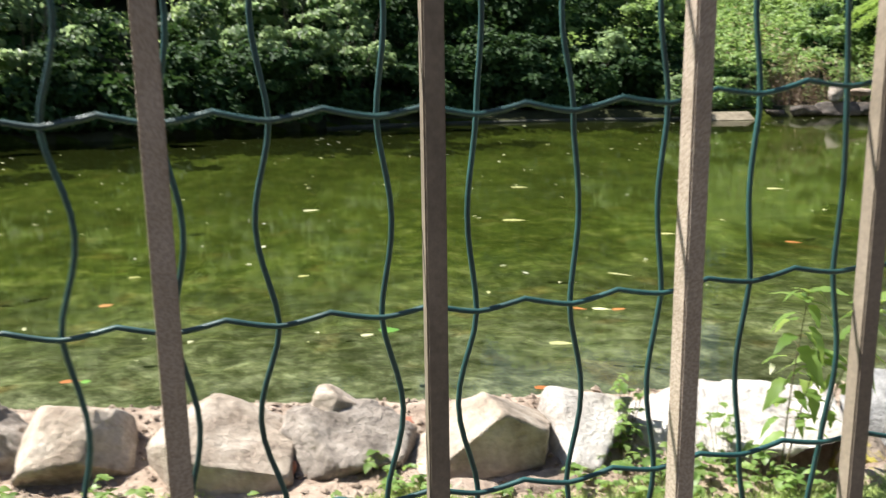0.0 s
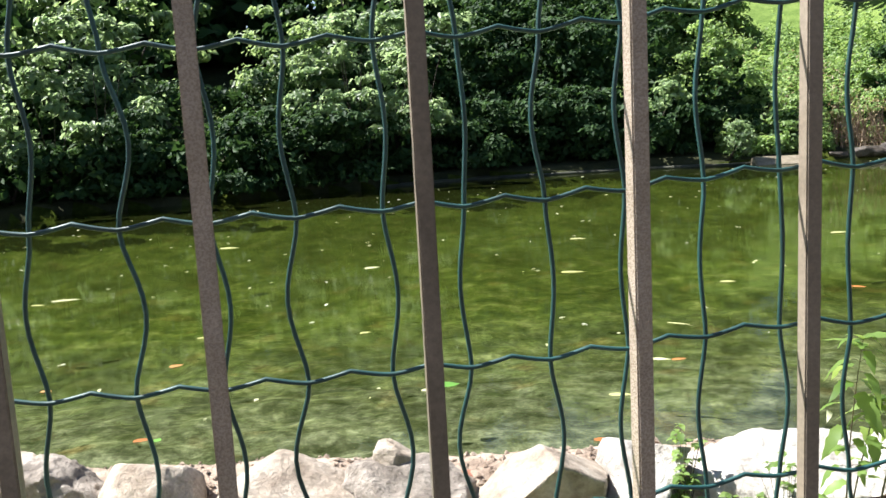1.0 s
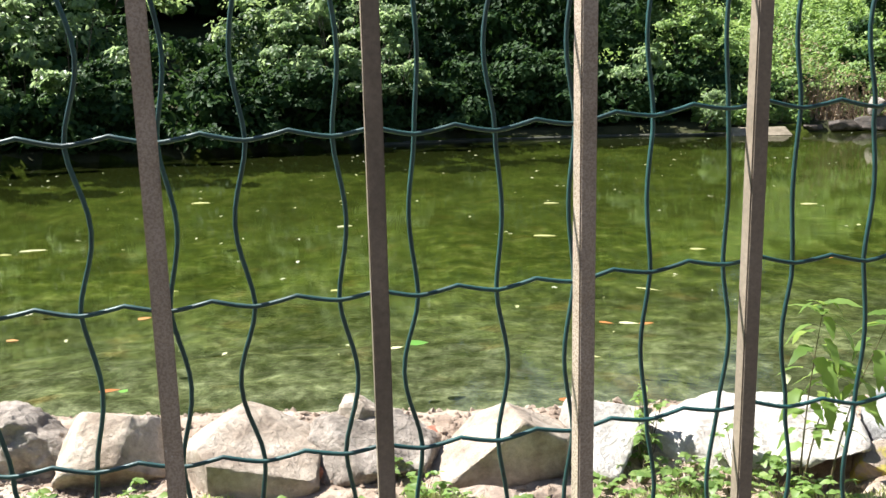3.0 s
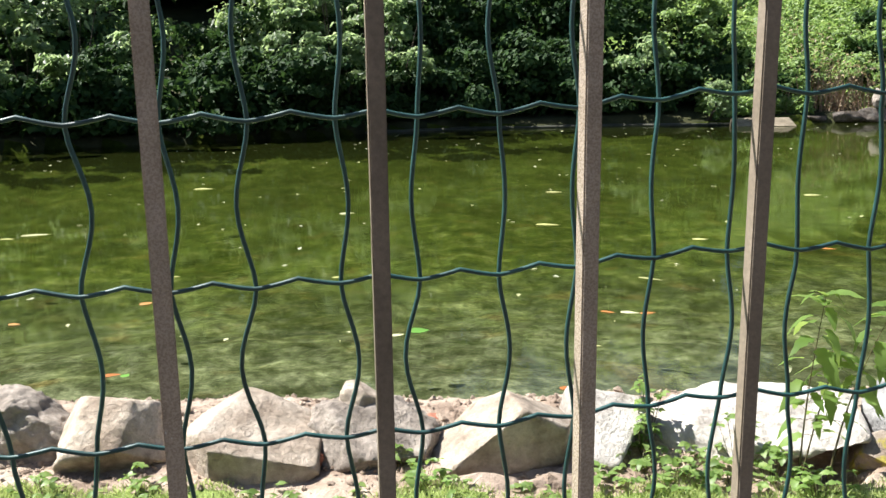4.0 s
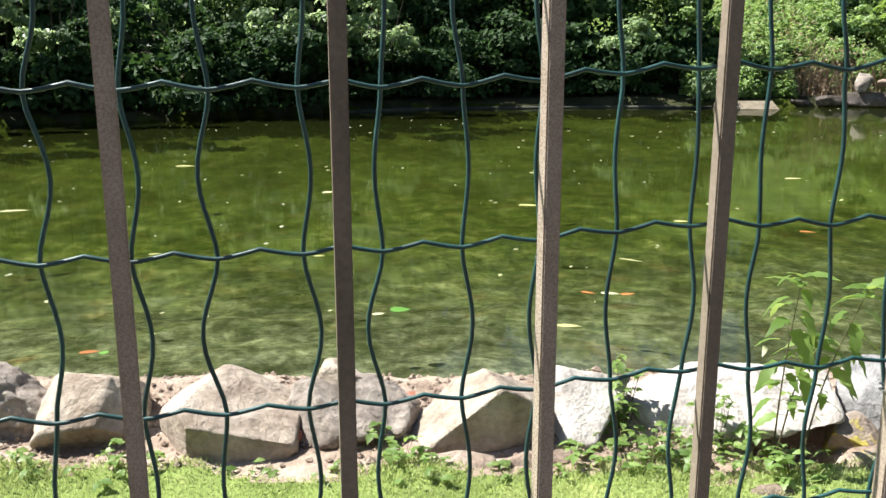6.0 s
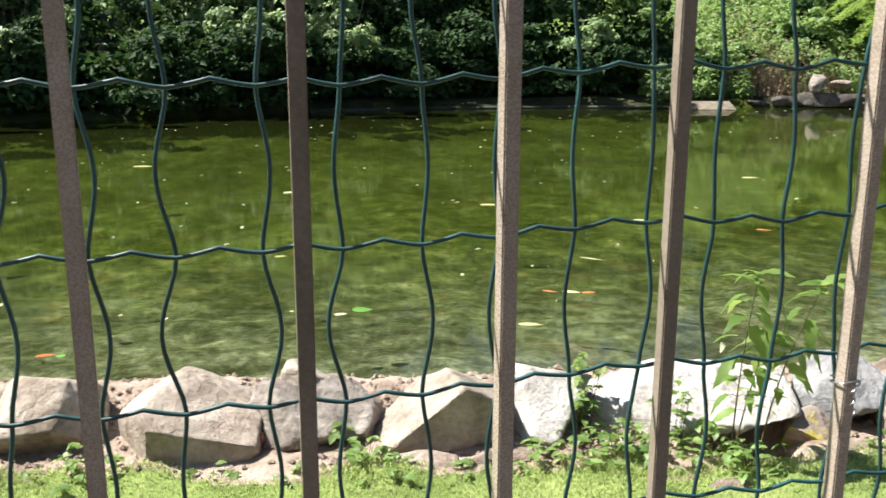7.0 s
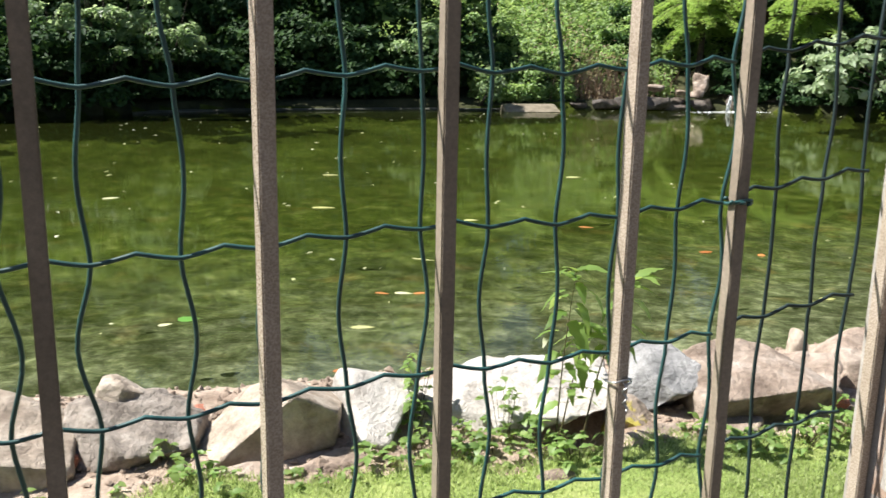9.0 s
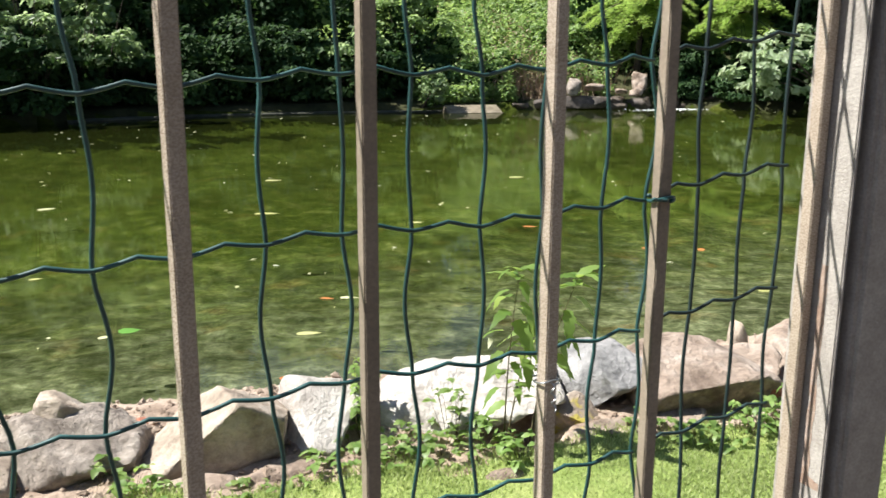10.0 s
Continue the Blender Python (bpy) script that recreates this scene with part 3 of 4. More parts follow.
rim_rock(1.11, 2.69, 0.375, 0.42, 0.40, 6, 7, [(-.16, -.66, .74, .36), (.80, -.20, -.58, .28), (-.92, -.10, .25, .66), (.3, .4, .85, .80)], M_ROCK_WHITE, "white leaning slab of stone", chips=2, chip=1.05, rough=0.7, base=0.06)
rim_rock(1.70, 2.66, 0.305, 0.80, 0.44, -7, 8, [(.02, -.50, .86, .62), (-.75, -.6, .15, .86), (.52, -.40, -.75, .62), (-.7, -.1, .7, .90), (0, -.80, .55, .90)], M_ROCK_WHITE, "broad white rock with crumbling layered edges", rough=1.7, base=0.03, chips=4, chip=0.98)
rim_rock(2.38, 2.56, 0.36, 0.42, 0.40, 12, 9, [(-.1, -.62, .78, .62), (.2, -.8, -.70, .55), (-.9, -.3, .1, .86), (.8, -.2, .5, .8)], M_ROCK_BLUE, "blue-grey rock resting on smaller stones", chips=9, chip=0.82, rough=1.5, base=0.09)
rim_rock(2.72, 2.41, 0.355, 0.66, 0.52, -10, 10, [(-.08, -.36, .92, .62), (.10, -.95, -.30, .62), (-.6, -.3, .8, .86), (.7, -.1, .7, .86)], M_ROCK_BROWN, "big brownish rock with a shaded hollow underneath", chips=5, chip=0.95, rough=1.1)
rim_rock(3.10, 2.60, 0.40, 0.095, 0.10, 10, 11, [(.5, 0, 1, .72), (-.6, 0, .8, .80)], M_ROCK, "thin upright sliver of pale stone", rough=0.8, base=0.05)
rim_rock(3.00, 2.42, 0.30, 0.30, 0.34, 35, 20, [(-.4, -.3, 1, .70), (.3, -.9, -.4, .6)], M_ROCK_BROWN, "weathered brown rock wedged under a sliver of stone")
rim_rock(3.40, 2.52, 0.34, 0.42, 0.38, 40, 12, [(-.3, -.3, 1, .75), (0, -1, -.3, .66)], M_ROCK_BROWN, "brownish pink rock beside the gate post")
rim_rock(3.85, 2.50, 0.34, 0.50, 0.42, 5, 13, [(-.1, -.3, 1, .75)], M_ROCK_BROWN, "brownish pink rock beside the gate post")
rim_rock(2.12, 2.47, 0.205, 0.24, 0.22, 25, 14, [(-.3, -.5, .8, .60), (.3, -.7, .6, .7), (-.9, -.3, -.2, .7)], M_ROCK_LICHEN, "low lichen-spotted stone under a larger rock")
rim_rock(2.14, 2.31, 0.155, 0.30, 0.12, 5, 17, [(0, -.3, 1, .7)], M_ROCK_LICHEN, "low flat lichen-spotted stone at the grass edge", rough=2.2)
rim_rock(0.52, 2.46, 0.155, 0.32, 0.13, -6, 16, [(0, -.2, 1, .7)], M_ROCK_BROWN, "low flat stone at the grass edge")
rim_rock(0.88, 2.47, 0.15, 0.34, 0.14, 8, 21, [(0, -.2, 1, .7)], M_ROCK_BROWN, "low flat stone at the grass edge")
rim_rock(2.45, 2.26, 0.165, 0.34, 0.14, -15, 18, [(0, -.2, 1, .7)], M_ROCK_BROWN, "low flat stone at the grass edge")
rim_rock(1.58, 2.10, 0.145, 0.15, 0.10, -20, 19, [(0, -.2, 1, .7)], M_ROCK_BROWN, "flat reddish stone sunk in the lawn", rough=0.6)
for x, y, z, turn in ((0.435, 2.96, 0.17, 30), (3.02, 2.24, 0.17, -20), (-0.06, 2.72, 0.15, 80)):
    br = part("brick_fragment", box_mesh("brick_fragment", -0.045, 0.045, -0.03, 0.03, -0.025, 0.025, 0.008, 3), M_BRICK)
    br.matrix_world = pose(x, y, z, 20, 15, turn)
    tagged(br, "broken red brick wedged among the rocks", "brick", "brick fragments")


# ---- gravel and crumbled earth between the rocks ----
def build_gravel():
    rng = np.random.default_rng(11)
    base = [(1, 0, 0), (-1, 0, 0), (0, 1, 0), (0, -1, 0), (0, 0, 1), (0, 0, -1)]
    tri = [(0, 2, 4), (2, 1, 4), (1, 3, 4), (3, 0, 4), (2, 0, 5), (1, 2, 5), (3, 1, 5), (0, 3, 5)]
    verts, faces = [], []
    for _ in range(4600):
        x = rng.uniform(-1.7, 4.2)
        s = rng.beta(2.2, 1.7) * 0.95
        y = near_rim(x) - s
        r = 0.004 + 0.016 * rng.random() ** 3
        if rng.random() < 0.03:
            r *= 1.9
        c = np.array([x, y, ground_z(x, y) + r * 0.35])
        a = rng.uniform(0, 6.3)
        k = len(verts)
        for b in base:
            v = np.array(b) * r * rng.uniform(0.6, 1.3, 3) + rng.normal(0, r * 0.12, 3)
            v[2] *= 0.7
            verts.append((c[0] + v[0] * math.cos(a) - v[1] * math.sin(a), c[1] + v[0] * math.sin(a) + v[1] * math.cos(a), c[2] + v[2]))
        faces += [tuple(k + q for q in f) for f in tri]
    ob = part("gravel", mesh_of("gravel", verts, faces, False), M_EARTH)
    return tagged(ob, "crumbled sandy earth and gravel between the rocks", "gravel", kind="stuff")


build_gravel()


# ---- grass ----
def build_grass():
    rng = np.random.default_rng(21)
    n = 190000
    x = rng.uniform(-2.0, 3.9, n)
    y = rng.uniform(1.15, 2.75, n)
    s = near_rim(x) - y
    lump = np.array([bumpy(a, b, 2.3, 31) for a, b in zip(x, y)])
    edge = np.array([bumpy(a, b, 3.1, 6) for a, b in zip(x, y)])
    keep = (s > 0.90 + 0.16 * edge) & (rng.random(n) < 0.75 + 0.5 * lump)
    x, y, lump, s = x[keep], y[keep], lump[keep], s[keep]
    n = len(x)
    z = np.array([ground_z(a, b) for a, b in zip(x, y)]) - 0.003
    h = rng.uniform(0.008, 0.026, n) * (1 + 0.5 * lump) * np.where(s < 1.05, 1.3, 1.0)
    w = rng.uniform(0.0012, 0.0028, n)
    a = rng.uniform(0, 6.283, n)
    lean = rng.uniform(0.1, 0.9, n) * h
    d = rng.uniform(0, 6.283, n)
    v = np.empty((n, 4, 3))
    v[:, 0] = np.stack([x - w * np.cos(a), y - w * np.sin(a), z], 1)
    v[:, 1] = np.stack([x + w * np.cos(a), y + w * np.sin(a), z], 1)
    mx, my = x + 0.35 * lean * np.cos(d), y + 0.35 * lean * np.sin(d)
    v[:, 2] = np.stack([mx + 0.8 * w * np.cos(a), my + 0.8 * w * np.sin(a), z + 0.6 * h], 1)
    v[:, 3] = np.stack([x + lean * np.cos(d), y + lean * np.sin(d), z + h], 1)
    me = bpy.data.meshes.new("grass")
    me.vertices.add(4 * n)
    me.vertices.foreach_set("co", v.ravel())
    idx = np.arange(n)[:, None] * 4
    me.loops.add(6 * n)
    me.loops.foreach_set("vertex_index", np.concatenate([idx + [0, 1, 2], idx + [0, 2, 3]], 1).ravel())
    me.polygons.add(2 * n)
    me.polygons.foreach_set("loop_start", np.arange(2 * n) * 3)
    me.update(calc_edges=True)
    return tagged(part("grass", me, M_GRASS), "short bright green grass on the bank", "grass", kind="stuff")


build_grass()


# ---- leaves as pieces ----
def blade(name, length, width, teeth, droop, fold):
    """One leaf along +x: pointed, toothed along both edges, folded at the midrib and drooping to its tip."""
    cols = 9
    verts, faces = [], []
    for i in range(cols):
        f = i / (cols - 1)
        half = width / 2 * (math.sin(math.pi * f ** 0.72) ** 0.85 if 0 < f < 1 else 0.02)
        half *= 1 + (teeth if i % 2 else -teeth)
        zc = -droop * length * f * f
        for u in (-1, 0, 1):
            verts.append((length * f - (0.04 * length if u and i % 2 else 0), u * half, zc + abs(u) * half * fold))
    for i in range(cols - 1):
        for u in (0, 1):
            k = 3 * i + u
            faces.append((k, k + 3, k + 4, k + 1))
    return mesh_of(name, verts, faces)


def with_material(me, m):
    me.materials.append(m)
    return me


NETTLE_LEAVES = [with_material(blade("leaf", L, W, 0.16, d, 0.20), M_NETTLE) for L, W, d in ((0.115, 0.046, 0.6), (0.095, 0.040, 0.5), (0.075, 0.032, 0.4), (0.12, 0.050, 0.8))]
WEED_LEAVES = [with_material(blade("leaf", L, W, 0.12, d, 0.25), M_WEED) for L, W, d in ((0.045, 0.034, 0.3), (0.035, 0.028, 0.2), (0.058, 0.040, 0.4), (0.028, 0.02, 0.2))]


def set_leaf(me, parent, base, yaw, pitch, roll, size):
    ob = new("leaf", me)
    ob.parent = parent
    ob.matrix_local = pose(*base, 0, 0, yaw) @ pose(0, 0, 0, roll, -pitch, 0) @ Matrix.Scale(size, 4)
    return ob


def tall_plant(at, top, seed, nodes, label):
    """A nettle-like plant: a bent stem with pairs of drooping toothed leaves and short side shoots."""
    rng = random.Random(seed)
    plant = thing("tall_weed", at, label, "plant", "tall weeds by the pond")
    bend = Vector((rng.uniform(-0.02, 0.02), rng.uniform(-0.03, 0.03), 0))
    tip = Vector(top) - Vector(at)
    path = [tip * f + bend * math.sin(f * math.pi) for f in np.linspace(0, 1, 14)]
    part("stem", tube("stem", path, [0.0042 * (1 - 0.75 * i / 13) for i in range(14)], 7), M_STEM, plant)
    for k in range(nodes):
        f = 0.34 + 0.66 * k / (nodes - 1)
        p = tip * f + bend * math.sin(f * math.pi)
        yaw = 90 * k + rng.uniform(-25, 25)
        big = 0.85 if f < 0.6 else 1.0
        for side in (0, 180):
            if rng.random() < 0.12:
                continue
            me = NETTLE_LEAVES[rng.choice((0, 1, 3)) if f < 0.93 else 2]
            a = radians(yaw + side)
            reach = rng.uniform(0.015, 0.05)
            q = p + Vector((math.cos(a) * reach, math.sin(a) * reach, 0.01))
            part("stalk", tube("stalk", [p, (p + q) / 2 + Vector((0, 0, 0.004)), q], [0.0012, 0.001, 0.0008], 5), M_STEM, plant)
            set_leaf(me, plant, q, yaw + side + rng.uniform(-18, 18), rng.uniform(-30, 22), rng.uniform(-20, 20), big * rng.uniform(0.8, 1.15))
    for k in range(8):
        set_leaf(NETTLE_LEAVES[k % 3], plant, tip - Vector((0, 0, 0.03 * (k % 2))), 47 * k + rng.uniform(-20, 20), rng.uniform(0, 45), rng.uniform(-20, 20), rng.uniform(0.8, 1.2))
    return plant


tall_plant((1.71, 2.34, 0.11), (1.705, 2.24, 0.84), 3, 13, "tall green nettle-like weed growing between rocks and lawn")
tall_plant((1.80, 2.30, 0.11), (1.96, 2.24, 0.79), 8, 11, "tall green nettle-like weed leaning over the lawn")
tall_plant((1.74, 2.37, 0.11), (1.80, 2.30, 0.60), 12, 6, "shorter green nettle-like weed growing between rocks and lawn")
bloom = part("fallen_blossom", blade("fallen_blossom", 0.035, 0.022, 0.05, 0.6, 0.5), M_PETAL)
bloom.matrix_world = pose(1.585, 2.24, 0.60, 0, 70, 30)
tagged(bloom, "small white blossom caught on a weed", "blossom")


def weed(x, y, r, count, seed, label, rise=0.05):
    rng = random.Random(seed)
    z = ground_z(x, y)
    plant = thing("weed", (x, y, z - 0.002), label, "plant", "low weeds on the bank")
    for k in range(count):
        a, d = rng.uniform(0, 6.283), r * math.sqrt(rng.random())
        q = Vector((math.cos(a) * d, math.sin(a) * d, rise * rng.uniform(0.35, 1.2) * (1.15 - 0.5 * d / r)))
        foot = Vector((q.x * 0.45, q.y * 0.45, 0))
        part("stalk", tube("stalk", [foot, (foot + q) / 2 + Vector((0, 0, 0.006)), q], [0.0013, 0.001, 0.0008], 4), M_STEM, plant)
        for j in range(rng.choice((3, 4, 4))):
            set_leaf(rng.choice(WEED_LEAVES), plant, q, math.degrees(a) + j * 95 + rng.uniform(-35, 35), rng.uniform(-25, 25), rng.uniform(-25, 25), rng.uniform(0.45, 0.88))
    return plant


LOW = "low bright green leafy weeds at the grass edge"
for k, (x, y, r, c, rise) in enumerate((
        (-1.03, 2.60, 0.13, 9, 0.06), (-0.70, 2.57, 0.14, 10, 0.07), (-1.33, 2.68, 0.10, 6, 0.05), (0.33, 2.50, 0.09, 8, 0.07), (0.38, 2.40, 0.11, 8, 0.05),
        (0.24, 2.62, 0.05, 5, 0.10), (0.97, 2.40, 0.12, 9, 0.06), (1.14, 2.45, 0.15, 13, 0.07), (1.29, 2.40, 0.15, 13, 0.08), (1.45, 2.35, 0.13, 10, 0.07),
        (1.22, 2.61, 0.07, 8, 0.16), (1.23, 2.69, 0.07, 7, 0.26), (1.59, 2.31, 0.12, 10, 0.12), (1.72, 2.20, 0.13, 11, 0.11),
        (1.54, 2.45, 0.09, 7, 0.20), (2.44, 2.05, 0.12, 10, 0.09), (2.62, 2.03, 0.13, 11, 0.11), (2.78, 2.03, 0.11, 9, 0.12),
        (2.92, 2.08, 0.10, 8, 0.12), (2.31, 2.22, 0.09, 6, 0.08), (0.72, 2.32, 0.09, 5, 0.04), (-0.23, 2.50, 0.09, 4, 0.03), (0.06, 2.44, 0.07, 3, 0.03))):
    weed(x, y, r * 1.12, int(c * (2.6 if 1.0 < x < 1.8 else 1.5 if x < 1.6 else 2.6)), 40 + k, LOW if rise < 0.15 else "leafy green weed growing up between the rocks", rise)


# ---- floating leaves and petals ----
def floating_leaf(x, y, length, width, turn, material, label):
    ob = part("floating_leaf", blade("floating_leaf", length, width, 0.06, 0.03, 0.06), material)
    ob.matrix_world = pose(x, y, 0.006, 0, 0, turn) @ Matrix.Translation((-length / 2, 0, 0))
    return tagged(ob, label, "leaf", "leaves floating on the pond")


YEL, ORA, GRE = "pale yellow leaf floating on the pond", "orange dead leaf floating on the pond", "bright green leaf floating on the pond"
for x, y, L, W, turn, m, lab in (
        (1.49, 4.33, 0.15, 0.06, -8, M_YELLOW, YEL), (0.54, 4.79, 0.13, 0.11, 10, M_LILY, GRE), (0.40, 4.72, 0.09, 0.05, 25, M_YELLOW, YEL),
        (-1.19, 4.25, 0.11, 0.05, 15, M_ORANGE, ORA), (-1.11, 4.23, 0.06, 0.05, 70, M_LILY, GRE), (2.06, 4.93, 0.11, 0.05, 12, M_ORANGE, ORA), (1.95, 4.96, 0.13, 0.06, -15, M_YELLOW, YEL),
        (1.81, 5.00, 0.10, 0.04, -30, M_ORANGE, ORA), (1.19, 3.67, 0.09, 0.05, 0, M_ORANGE, ORA), (2.18, 8.20, 0.26, 0.10, -6, M_YELLOW, YEL),
        (-2.90, 8.63, 0.30, 0.10, 20, M_YELLOW, YEL), (-3.12, 8.45, 0.14, 0.07, 0, M_YELLOW, YEL), (-1.68, 11.67, 0.28, 0.14, 10, M_YELLOW, YEL), (2.40, 5.83, 0.2, 0.03, -35, M_YELLOW, YEL),
        (-1.23, 6.54, 0.10, 0.05, 20, M_YELLOW, YEL), (-1.29, 5.75, 0.11, 0.07, 40, M_ORANGE, ORA), (-2.05, 5.36, 0.08, 0.05, 0, M_ORANGE, ORA), (4.73, 5.42, 0.14, 0.07, 10, M_ORANGE, ORA),
        (4.65, 3.99, 0.13, 0.07, 0, M_YELLOW, YEL), (5.10, 5.20, 0.12, 0.06, 50, M_ORANGE, ORA), (0.05, 6.30, 0.10, 0.05, 20, M_YELLOW, YEL), (3.37, 7.20, 0.16, 0.08, 0, M_YELLOW, YEL),
        (5.74, 9.50, 0.25, 0.12, 10, M_YELLOW, YEL), (4.27, 6.60, 0.14, 0.06, -20, M_ORANGE, ORA), (0.18, 9.30, 0.2, 0.1, 30, M_YELLOW, YEL), (2.79, 10.40, 0.22, 0.1, 0, M_YELLOW, YEL)):
    floating_leaf(x, y, L, W, turn, m, lab)


def build_petals():
    rng = np.random.default_rng(33)
    n = 240
    y = 4.2 + 16.5 * rng.random(n) ** 0.8
    x = rng.uniform(-0.42, 1.0, n) * (y + 1.0)
    ok = y < far_shore(x) - 0.6
    x, y = x[ok], y[ok]
    c = np.stack([x, y, np.full(len(x), 0.006)], 1)
    nrm = np.tile([0.0, 0.0, 1.0], (len(x), 1)) + rng.normal(0, 0.06, (len(x), 3))
    me = leaf_cloud("petals", c, nrm, rng.uniform(0.025, 0.075, len(x)) * (0.6 + y / 22), rng, 0.6, 0.03)
    return tagged(part("petals", me, M_PETAL), "white petals and leaf bits scattered on the water", "petals", kind="stuff")


build_petals()


# ---- far bank ----
def build_kerb():
    xs = np.arange(0.8, 10.3, 0.5)
    prof = ((0.0, -0.3), (0.0, 0.03), (0.03, 0.05), (0.30, 0.06), (0.34, 0.05), (0.34, -0.3))
    verts, faces = [], []
    for i, x in enumerate(xs):
        y = far_shore(x) - 0.12
        for k, (dy, z) in enumerate(prof):
            verts.append((x, y + dy + 0.012 * noise.noise(Vector((x * 2, k, 0))), z + 0.015 * noise.noise(Vector((x * 1.7, k, 5)))))
        if i:
            for k in range(5):
                a = (i - 1) * 6 + k
                faces.append((a, a + 1, a + 7, a + 6))
    faces += [tuple(range(6)), tuple(range(len(verts) - 6, len(verts)))[::-1]]
    return tagged(part("kerb", mesh_of("kerb", verts, faces, False), M_CONCRETE), "low concrete kerb along the far pond edge", "kerb", kind="structure")


build_kerb()


ledge = part("ledge", box_mesh("ledge", -0.72, 0.72, -0.3, 0.3, -0.3, 0.13, 0.03, 3), M_SLAB)
ledge.matrix_world = pose(10.32, 20.08, -0.03, 18, 0, -8)
tagged(ledge, "pale concrete ledge at the water's edge", "ledge")


def shrub(name, at, size, clumps, per, leaf, material, seed, label, group="bushes on the far bank", spread=0.42, limbs=5, core=0.22, category="bush", foot=0.02, lean=(0, 0, 0)):
    """A bush: limbs from its foot, and a crown of leafy clumps with gaps, uneven in outline."""
    rng = np.random.default_rng(seed)
    bush = thing(name, at, label, category, group)
    sx, sy, sz = (v / 2 for v in size)
    mid = np.array([lean[0], lean[1], sz * 0.62 + lean[2]])
    d = rng.normal(size=(clumps * 4, 3))
    d = np.sign(d) * np.abs(d) ** 0.8
    d /= np.linalg.norm(d, axis=1, keepdims=True)
    d = d[(d[:, 2] > -0.55) & (d[:, 1] < 0.6)][:clumps]
    box = (np.abs(d) ** 2.2).sum(1, keepdims=True) ** (-1 / 2.2)
    rad = rng.uniform(0.64, 1.10, len(d)) * (1 + 0.12 * np.sin(d[:, 0] * 7 + seed) + 0.10 * np.cos(d[:, 2] * 6 + seed * 2))
    heart = mid + d * box * rad[:, None] * [sx, sy, sz * 1.3]
    cs, ns = [], []
    for c, o in zip(heart, d):
        n = int(per * rng.uniform(0.5, 1.5))
        r = spread * rng.uniform(0.6, 1.4)
        q = rng.normal(size=(n, 3)) + o * 0.5 + [0, 0, 0.35]
        q /= np.linalg.norm(q, axis=1, keepdims=True)
        cs.append(c + q * r * rng.uniform([0.9, 0.9, 0.35], [1.6, 1.3, 0.8]) * rng.uniform(0.25, 1.1, (n, 1)) - [0, 0, 0.2 * r])
        ns.append(q * 0.75 + o * 0.25 + [-0.35, -0.05, 0.45] + rng.normal(0, 0.42, (n, 3)))
    cs, ns = np.concatenate(cs), np.concatenate(ns)
    ok = cs[:, 2] > foot + 0.35 * np.sin(cs[:, 0] * 1.9 + seed) * (foot > 0.5)
    cs, ns = cs[ok], ns[ok]
    part("crown", leaf_cloud("crown", cs, ns, leaf * rng.uniform(0.6, 1.35, len(cs)), rng, 0.56), material, bush)
    # dark inner leaves paint the shade seen through gaps in the crown
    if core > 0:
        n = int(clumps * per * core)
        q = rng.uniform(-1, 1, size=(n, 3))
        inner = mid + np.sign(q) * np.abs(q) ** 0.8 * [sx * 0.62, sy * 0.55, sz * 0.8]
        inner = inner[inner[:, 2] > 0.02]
        part("inner_foliage", leaf_cloud("inner_foliage", inner, rng.normal(size=(len(inner), 3)) + [0, 0, 0.6], leaf * 1.5 * rng.uniform(0.7, 1.3, len(inner)), rng, 0.7), M_LEAF_SHADED, bush)
    for k in range(limbs):
        e = Vector(heart[k * 7 % len(heart)]) * 0.92
        w = 0.02 * size[2] ** 0.8
        pts = [Vector((0.05 * k - 0.1, 0, -0.1)), e * 0.3 + Vector((0, 0, 0.12 * sz)), e * 0.65 + Vector((0, 0, 0.1 * sz)), e]
        part("limb", tube("limb", pts, [w, w * 0.7, w * 0.45, w * 0.15], 6), M_BARK, bush)
    return bush


def at_ground(x, y):
    return (x, y, ground_z(x, y))


